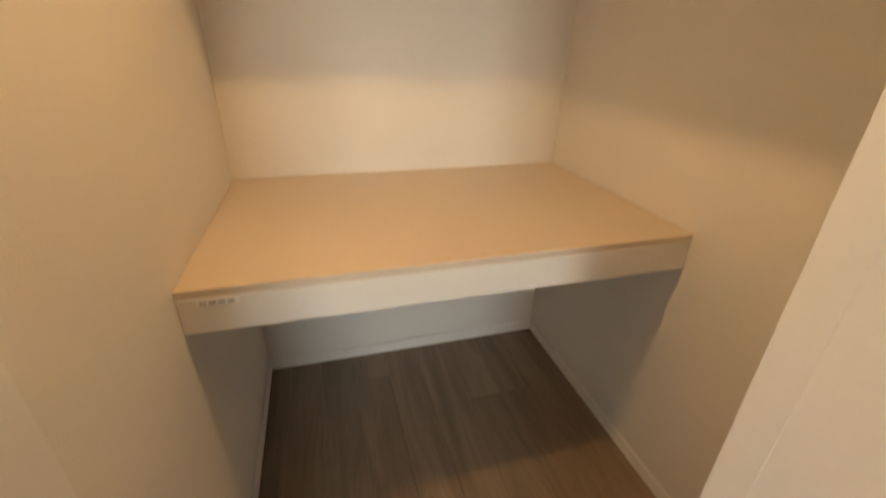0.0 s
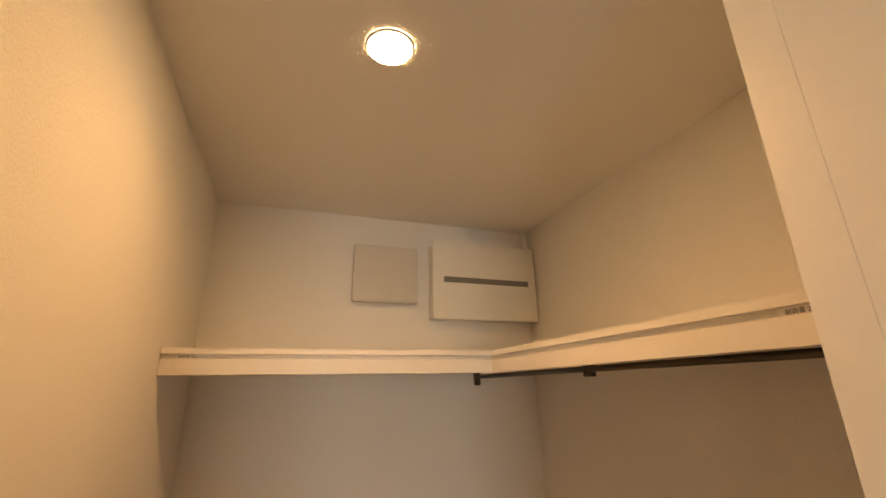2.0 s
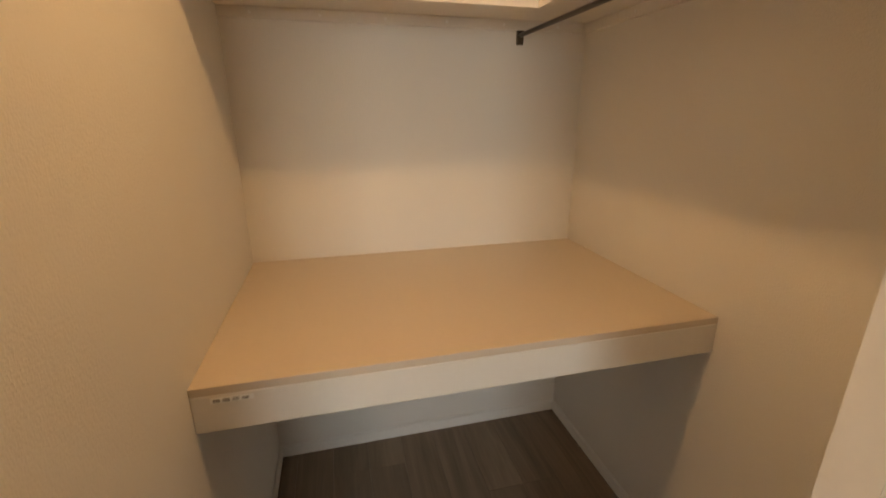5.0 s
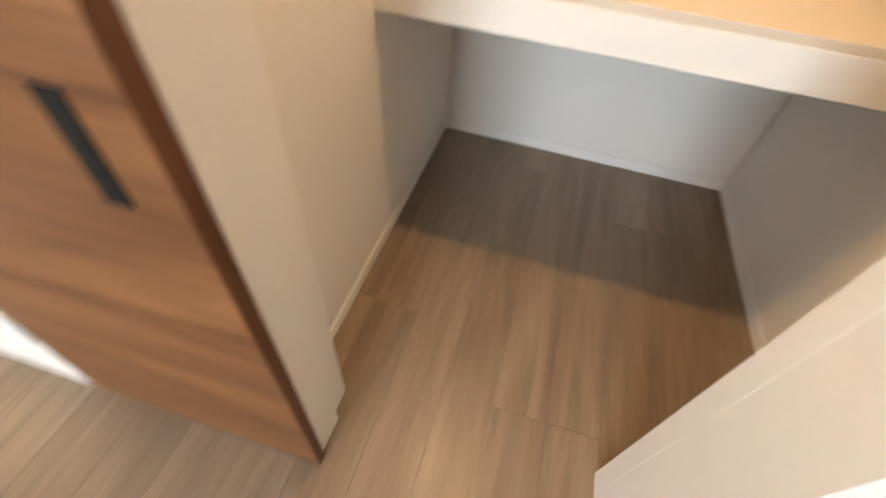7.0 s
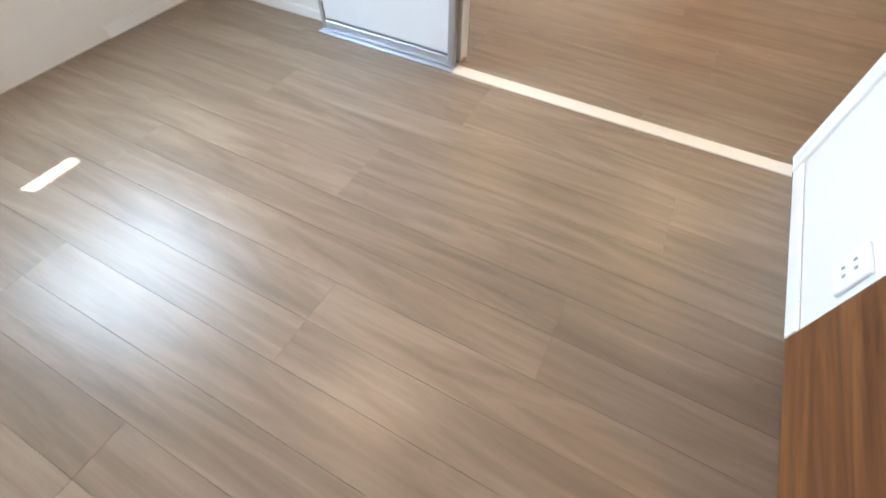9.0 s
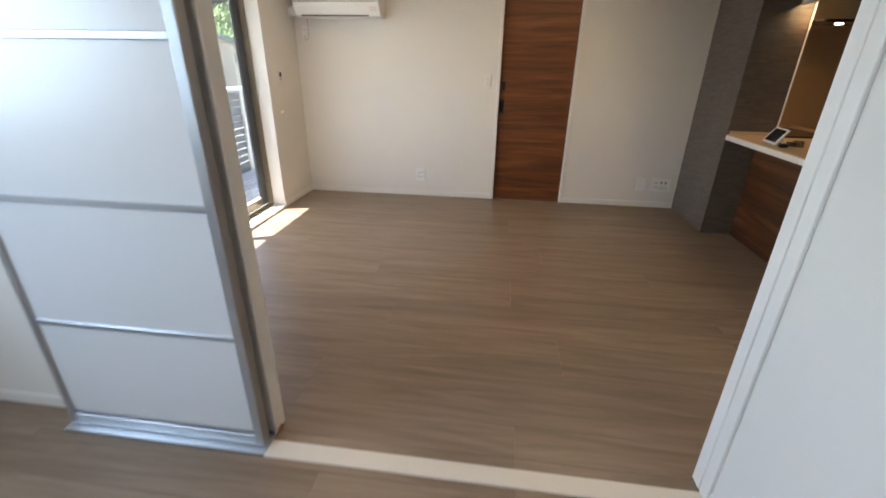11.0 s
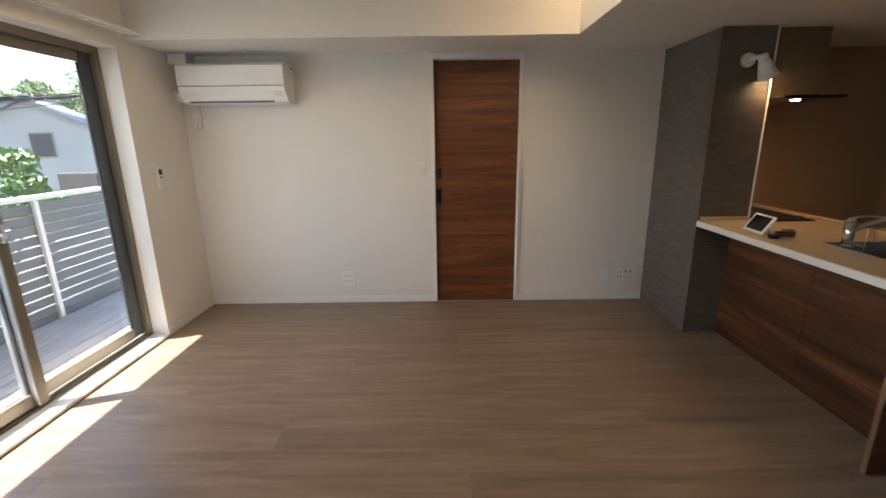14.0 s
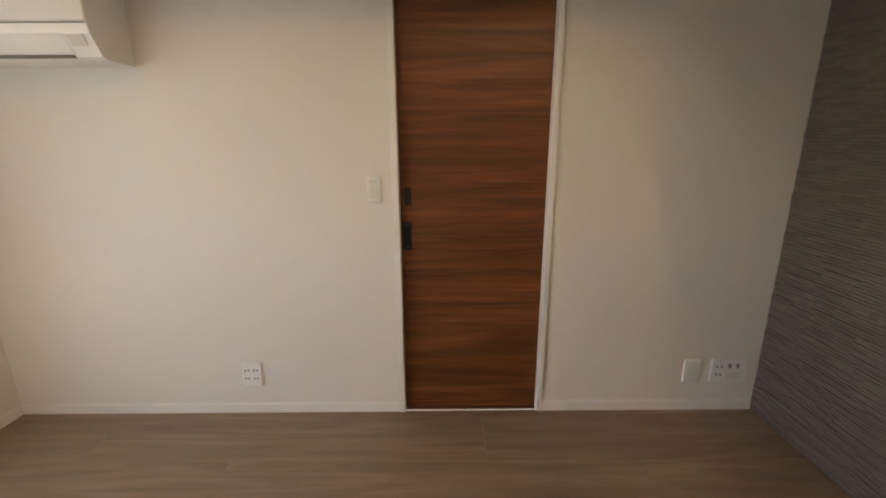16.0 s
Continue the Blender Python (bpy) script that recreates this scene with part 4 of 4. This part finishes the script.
# Unseen wider slab, added to trim the sun patch on the bedroom floor
structure("sun_block_slab", rbox(BX - 0.6, -2.631, -1.8595, 0.178, 2.30, 2.5), surface("sun_block_pale", (0.6, 0.6, 0.58), 0.8), "unseen slab added to block sun from the bedroom floor", "balcony")
structure("facade_return", rbox(-2.63, -2.181, 0.18, 0.3, -0.2, 2.6), surface("facade_paint", (0.5, 0.49, 0.46), 0.8), "painted outer wall beside the window", "wall")
DECKM = surface("deck_tile", (0.30, 0.31, 0.33), 0.6, vary=0.15, grain=90)
for k in range(9):
    x = -3.28 + k * 0.118
    structure("deck_board", rbox(x, x + 0.105, 0.32, 4.5, -0.0845, -0.06, 0.004), DECKM, "grey balcony deck board", "deck board")
RAIL_G = surface("railing_grey", (0.115, 0.118, 0.125), 0.55, 0.0, vary=0.08)
RAIL_W = surface("railing_cap", (0.62, 0.61, 0.58), 0.45, 0.1, vary=0.04)
rl = thing("balcony_railing", (-3.33, 1.5, -0.085), "grey slatted balcony railing with a pale top rail", "railing")
part("top_rail", rbox(-3.37, -3.29, -4.0, 4.55, 0.955, 0.995, 0.006), RAIL_W, rl)
for k in range(11):
    z = -0.02 + k * 0.087
    part("slat", rbox(-3.348, -3.318, -4.0, 4.55, z, z + 0.072, 0.004), RAIL_G, rl)
part("kick_plate", rbox(-3.345, -3.321, -4.0, 4.55, -0.0845, -0.024, 0.003), RAIL_G, rl)
for y in (-3.0, -1.8, -0.6, 0.6, 1.95, 3.3, 4.4):
    part("post", rbox(-3.316, -3.282, y - 0.02, y + 0.02, -0.0845, 0.954, 0.003), RAIL_W, rl)

# ---- the neighbourhood below ----
GZ = -3.4
GRASS = surface("ground_mixed", (0.16, 0.16, 0.13), 0.9, vary=0.3, grain=4, big=0.2)
structure("ground", rbox(-900, 200, -600, 900, GZ - 1, GZ), GRASS, "ground and lanes of the neighbourhood", "ground")


def timber(name, c, rough=0.8, vary=0.08):
    return surface(name, c, rough, vary=vary, grain=20, big=0.6)


PL_GREY, PL_BEIGE, PL_WHITE = timber("render_grey", (0.30, 0.31, 0.305)), timber("render_beige", (0.46, 0.39, 0.29)), timber("render_white", (0.40, 0.40, 0.39))
ROOF_G, ROOF_B = timber("roof_tile_grey", (0.20, 0.22, 0.26), 0.6, 0.15), timber("roof_tile_slate", (0.15, 0.17, 0.2), 0.6, 0.15)
WINDARK = surface("far_pane", (0.03, 0.035, 0.042), 0.35)


def house(at, turn, w, d, eave, rise, wallm, roofm, label, windows):
    """A two-storey house: ridge along its local x; windows as (side, along, sill, width, height)."""
    h = thing("house", (at[0], at[1], GZ), label, "house")
    M = Matrix.Translation((at[0], at[1], 0)) @ Matrix.Rotation(radians(turn), 4, "Z")

    def placed(bm):
        bmesh.ops.transform(bm, matrix=M, verts=list(bm.verts))
        return bm

    prof = [(-d / 2, GZ), (d / 2, GZ), (d / 2, eave), (0, eave + rise), (-d / 2, eave)]
    part("wall", placed(prism(prof, -w / 2, w / 2, 0)), wallm, h)
    o, k = 0.55, rise / (d / 2)
    for s in (-1, 1):
        q = [(0, eave + rise + 0.05), (s * (d / 2 + o), eave - o * k + 0.05), (s * (d / 2 + o), eave - o * k + 0.2), (0, eave + rise + 0.24)]
        roof = part("roof", placed(prism(q, -w / 2 - o, w / 2 + o, 0)), roofm, h)
        bm = bmesh.new()
        n = int((w + 2 * o) / 0.45)
        for i in range(n):
            x = -w / 2 - o + (i + 0.5) * (w + 2 * o) / n
            rod((x, 0, eave + rise + 0.25), (x, s * (d / 2 + o), eave - o * k + 0.21), 0.07, n=6, bm=bm)
        part("tile_rows", placed(bm), roofm, roof)
    part("ridge", placed(rbox(-w / 2 - o, w / 2 + o, -0.16, 0.16, eave + rise + 0.18, eave + rise + 0.42, 0.05)), roofm, h)
    for side, al, sill, ww, hh in windows:
        if side in "ns":
            y = d / 2 if side == "n" else -d / 2
            e = 1 if side == "n" else -1
            fr = rbox(al - ww / 2, al + ww / 2, min(y, y + e * 0.09), max(y, y + e * 0.09), sill, sill + hh, 0.02)
            pn = rbox(al - ww / 2 + 0.08, al + ww / 2 - 0.08, min(y + e * 0.085, y + e * 0.1), max(y + e * 0.085, y + e * 0.1), sill + 0.08, sill + hh - 0.08)
        else:
            x = w / 2 if side == "e" else -w / 2
            e = 1 if side == "e" else -1
            fr = rbox(min(x, x + e * 0.09), max(x, x + e * 0.09), al - ww / 2, al + ww / 2, sill, sill + hh, 0.02)
            pn = rbox(min(x + e * 0.085, x + e * 0.1), max(x + e * 0.085, x + e * 0.1), al - ww / 2 + 0.08, al + ww / 2 - 0.08, sill + 0.08, sill + hh - 0.08)
        f = part("window", placed(fr), ALU, h)
        part("pane", placed(pn), WINDARK, f)
    return h


house((-29.3, 32.8), 118, 7.5, 6.2, 2.75, 1.6, PL_GREY, ROOF_G, "grey rendered two-storey house with a tiled gable roof",
      [("w", -0.45, 0.65, 1.3, 1.65), ("s", -2.2, 1.2, 0.6, 1.0), ("s", 1.0, 1.0, 1.2, 1.1)])
house((-28.3, 40.6), 118, 7.0, 5.0, 2.7, 1.0, PL_BEIGE, ROOF_B, "beige house with a dark tiled roof",
      [("w", -0.4, 1.0, 1.1, 1.1), ("w", 1.4, 0.6, 0.9, 1.0), ("s", -1.4, 0.9, 1.3, 1.1)])
house((-43.0, 36.0), 115, 9.0, 7.0, 2.0, 1.4, PL_WHITE, ROOF_B, "white house with a dark roof", [("w", 0.0, 0.2, 1.6, 1.3), ("s", 2.0, 0.2, 1.4, 1.1)])
house((-30.0, 52.0), 130, 8.0, 7.0, 1.8, 1.5, PL_WHITE, ROOF_G, "white house with a grey tiled roof", [("w", 0.0, 0.3, 1.6, 1.3), ("s", -1.0, 0.3, 1.4, 1.1)])
structure("shed_dark", rbox(-22.5, -20.2, 25.0, 26.6, GZ, -0.15, 0.03), timber("dark_shed", (0.035, 0.033, 0.031)), "dark flat-roofed shed in front of the grey house", "shed")
structure("shed_pale", rbox(-18.0, -17.1, 24.0, 24.9, GZ, -0.6, 0.03), timber("pale_store", (0.34, 0.36, 0.38)), "pale grey garden store", "shed")

LEAF = surface("leaf_green", (0.085, 0.16, 0.035), 0.55, vary=0.45, grain=3, big=0.5)
LEAF_FAR = surface("far_wood_green", (0.13, 0.185, 0.075), 0.7, vary=0.45, grain=0.6, big=0.12)
BARK = surface("bark", (0.12, 0.09, 0.065), 0.9, vary=0.25, relief=0.004)


def leaves(centres, count, size, seed):
    """Small leaf blades about round the centres (x, y, z, radius), as vertices and faces."""
    rnd = random.Random(seed)
    vs, fs = [], []
    for cx, cy, cz, r in centres:
        for _ in range(count):
            d = Vector((rnd.gauss(0, 1), rnd.gauss(0, 1), rnd.gauss(0, 1))).normalized() * r * rnd.uniform(0.55, 1.05)
            p = Vector((cx, cy, cz + 0.15 * r)) + Vector((d.x, d.y, d.z * 0.8))
            u = Vector((rnd.gauss(0, 1), rnd.gauss(0, 1), rnd.gauss(0, 1))).normalized()
            v = u.orthogonal().normalized()
            s = size * rnd.uniform(0.6, 1.3)
            n = len(vs)
            vs += [p - u * s, p + v * s * 0.45, p + u * s, p - v * s * 0.45]
            fs.append((n, n + 1, n + 2, n + 3))
    return vs, fs


def leaf_mesh(name, centres, count, size, seed, material):
    vs, fs = leaves(centres, count, size, seed)
    me = bpy.data.meshes.new(name)
    me.from_pydata(vs, [], fs)
    me.materials.append(material)
    return me


def tree(at, height, spread, seed, label):
    rnd = random.Random(seed)
    t = thing("tree", (at[0], at[1], GZ), label, "tree")
    base = Vector((at[0], at[1], GZ))
    bm = rod(base, base + Vector((0.1, 0, height * 0.55)), 0.16, 0.09, 10)
    cs = []
    for k in range(9):
        a = k * 2.4
        tip = base + Vector((math.cos(a) * spread * rnd.uniform(0.5, 1), math.sin(a) * spread * rnd.uniform(0.5, 1), height * rnd.uniform(0.55, 0.95)))
        rod(base + Vector((0.05, 0, height * rnd.uniform(0.3, 0.52))), tip, 0.05, 0.015, 6, bm=bm)
        cs.append((*tip, spread * rnd.uniform(0.35, 0.55)))
    part("trunk", bm, BARK, t)
    ob = new("crown", leaf_mesh("crown", cs, 260, 0.085, seed, LEAF))
    ob.parent = t
    ob.matrix_parent_inverse = Matrix.Translation(t.location).inverted()
    return t


tree((-9.0, 8.2), 4.9, 0.8, 3, "leafy green garden tree beyond the balcony")
tree((-14.0, 14.6), 3.3, 0.7, 8, "small leafy green shrub beyond the balcony")
tree((-12.5, 9.4), 5.2, 1.3, 11, "leafy green garden tree beyond the balcony")

rnd = random.Random(21)
cs = []
for k in range(330):
    a = radians(rnd.uniform(20, 88))
    r = rnd.uniform(62, 105)
    hump = 11.3 * math.exp(-((math.degrees(a) - 37) / 17.0) ** 2) + 3.6
    z = GZ + hump * (r - 58) / 47 + rnd.uniform(0, 1.6)
    cs.append((-math.sin(a) * r, math.cos(a) * r, z, rnd.uniform(1.6, 3.2)))
tagged(new("wooded_hill", leaf_mesh("wooded_hill", cs, 700, 0.22, 5, LEAF_FAR)), "hill of dense green trees behind the houses", "woods", kind="stuff")
bm = bmesh.new()
g = [[None] * 25 for _ in range(8)]
for i in range(8):
    for j in range(25):
        a, r = radians(10 + 85 * j / 24), 56 + 60 * i / 7
        hump = 11.3 * math.exp(-((math.degrees(a) - 37) / 17.0) ** 2) + 3.6
        g[i][j] = bm.verts.new((-math.sin(a) * r, math.cos(a) * r, GZ - 0.2 + 0.9 * hump * max(0, r - 58) / 47))
for i in range(7):
    for j in range(24):
        bm.faces.new((g[i][j], g[i + 1][j], g[i + 1][j + 1], g[i][j + 1]))
structure("hillside", bm, LEAF_FAR, "green hillside under the trees", "hill")

wr = thing("power_line", (-14.9, 13.4, 2.6), "dark overhead power cables with pale clamps", "cable")


def cable_point(s, dz):
    a = radians(52 - 26 * s)
    return (-20 * math.sin(a), -0.5 + 20 * math.cos(a), 1.38 + 20 * math.tan(radians(2.95 + 3.45 * s)) + dz + 0.5 * (s - 0.5) ** 2)


for dz0, dz1, r in ((0, 0, 0.045), (0.10, 0.06, 0.022), (-0.12, 0.0, 0.02), (-0.42, 0.02, 0.014), (0.16, -0.16, 0.014)):
    part("cable", tube([cable_point(i / 20, dz0 + (dz1 - dz0) * i / 20) for i in range(21)], r, 6), BLACK, wr)
for s_ in (0.40, 0.435, 0.50, 0.53, 0.59, 0.64):
    x, y, z = cable_point(s_, 0)
    part("clamp", rod((x, y, z - 0.07), (x, y + 0.05, z + 0.13), 0.03, 0.018, 8), WHITE, wr)

# ---- slate strips of the pillar ----
pill = thing("slate_cladding", (1.81, KY, 0.0), "grey split slate strips cladding the kitchen pillar", "wall cladding", kind="structure")
rnd = random.Random(4)
meshes = {}


def strip_mesh(length, variant, along):
    """Two thin ledges of split stones of uneven length and depth; the back lies at depth 0.016."""
    key = (round(length, 3), variant, along)
    if key not in meshes:
        r = random.Random(variant * 31 + int(length * 1000))
        vs, fs = [], []
        for z0, z1 in ((0.0003, 0.0137), (0.0141, 0.0276)):
            u = 0.0
            while u < length - 0.001:
                w = r.uniform(0.05, 0.17)
                e = length if u + w > length - 0.035 else u + w
                d = 0.016 - r.choice((0.010, 0.011, 0.012, 0.0135))
                zb, zt, k = z0 + r.uniform(0, 0.0006), z1 - r.uniform(0, 0.0006), len(vs)
                for a, b, z in ((u + 0.0003, d + 0.0012, zb), (e - 0.0003, d + r.uniform(0.0005, 0.002), zb), (e - 0.0003, 0.016, zb), (u + 0.0003, 0.016, zb),
                                (u + 0.0003, d + r.uniform(0, 0.0015), zt), (e - 0.0003, d, zt), (e - 0.0003, 0.016, zt), (u + 0.0003, 0.016, zt)):
                    vs.append((a, b, z) if along == "x" else (b, a, z))
                q = [(0, 1, 5, 4), (1, 2, 6, 5), (2, 3, 7, 6), (3, 0, 4, 7), (4, 5, 6, 7), (3, 2, 1, 0)]
                fs += [tuple(k + n for n in (f if along == "x" else f[::-1])) for f in q]
                u = e
        me = bpy.data.meshes.new("stone_strip")
        me.from_pydata(vs, [], fs)
        me.materials.append(SLATE)
        meshes[key] = me
    return meshes[key]


for row in range(73):
    z = 0.003 + row * 0.028
    cut = (0.24, 0.35, 0.46)[(row * 7 + row // 3) % 3]
    for a, b in ((KY + 0.006, KY + cut - 0.001), (KY + cut, YN - 0.001)):
        ob = new("stone_strip", strip_mesh(b - a, rnd.randrange(5), "y"))
        ob.parent = pill
        ob.matrix_parent_inverse = Matrix.Translation(pill.location).inverted()
        ob.location = (1.8149 - 0.016, a, z)
    ob = new("stone_strip", strip_mesh(0.338, rnd.randrange(9), "x"))
    ob.parent = pill
    ob.matrix_parent_inverse = Matrix.Translation(pill.location).inverted()
    ob.location = (1.803, KY + 0.0149 - 0.016, z)

# ---- floor boards ----
BW, BL = 0.1525, 1.818
board_meshes = {}


def board_mesh(length, width):
    """A strip of flooring with a fine bevel along one long edge."""
    key = (round(length, 3), round(width, 3))
    if key not in board_meshes:
        bm = rbox(0, length, 0, width, -0.006, 0.0)
        for v in bm.verts:
            if v.co.z > -0.001:
                v.co.x += 0.0002 if v.co.x < 0.01 else -0.0002
                if v.co.y < 0.001:
                    v.co.y += 0.0006
        me = bpy.data.meshes.new("plank")
        bm.to_mesh(me)
        bm.free()
        me.materials.append(FLOORWOOD)
        board_meshes[key] = me
    return board_meshes[key]


def boarded_floor(name, x0, x1, y0, y1, label):
    """A sheet with strips laid along x, staggered by pairs of rows."""
    fl = structure(name, rbox(x0, x1, y0, y1, -0.12, -0.0065), JOINT, label, "floor")
    row = math.floor((y0 + 0.63) / BW + 1e-6)
    while row * BW - 0.63 < y1 - 1e-6:
        a, b = max(row * BW - 0.63, y0), min((row + 1) * BW - 0.63, y1) - 0.0004
        if b - a > 0.004:
            off = (0.39, -0.52, 0.16, -0.75)[(row // 2) % 4]
            x = math.floor((x0 - off) / BL) * BL + off
            while x < x1:
                u, v = max(x, x0), min(x + BL, x1) - 0.0004
                if v - u > 0.004:
                    ob = new("plank", board_mesh(v - u, b - a))
                    ob.parent = fl
                    ob.location = (u, a, 0)
                x += BL
        row += 1
    return fl


boarded_floor("floor_living", XW, KX, 0.1325, YN, "grey-brown oak-look floorboards in the living room")
boarded_floor("floor_opening", OPEN_W + 0.0125, XC - 0.0125, 0.0865, 0.1321, "grey-brown oak-look floorboards in the wide opening")
boarded_floor("floor_bedroom_south", XB, XC, BED_S, -2.7655, "grey-brown oak-look floorboards in the bedroom")
boarded_floor("floor_closet", XB, CL_E, -2.765, -1.2405, "grey-brown oak-look floorboards from the bedroom into the closet")
boarded_floor("floor_bedroom", XB, XC, -1.24, 0.0115, "grey-brown oak-look floorboards in the bedroom")
edge = structure("floor_bedroom_edge", rbox(XB, -1.562, 0.0122, 0.1248, -0.12, -0.0065), JOINT, "grey-brown oak-look floorboards along the wall", "floor")
ob = new("plank", board_mesh(-1.562 - XB, 0.1126))
ob.parent = edge
ob.location = (XB, 0.0122, 0)
structure("floor_under_panels", rbox(-1.5615, OPEN_W + 0.012, 0.012, 0.125, -0.12, -0.0035), JOINT, "dark floor under the panel rails", "floor")
structure("floor_sill_gap", rbox(OPEN_W + 0.0125, XC, 0.0118, 0.086, -0.12, -0.0045), JOINT, "floor under the threshold", "floor")
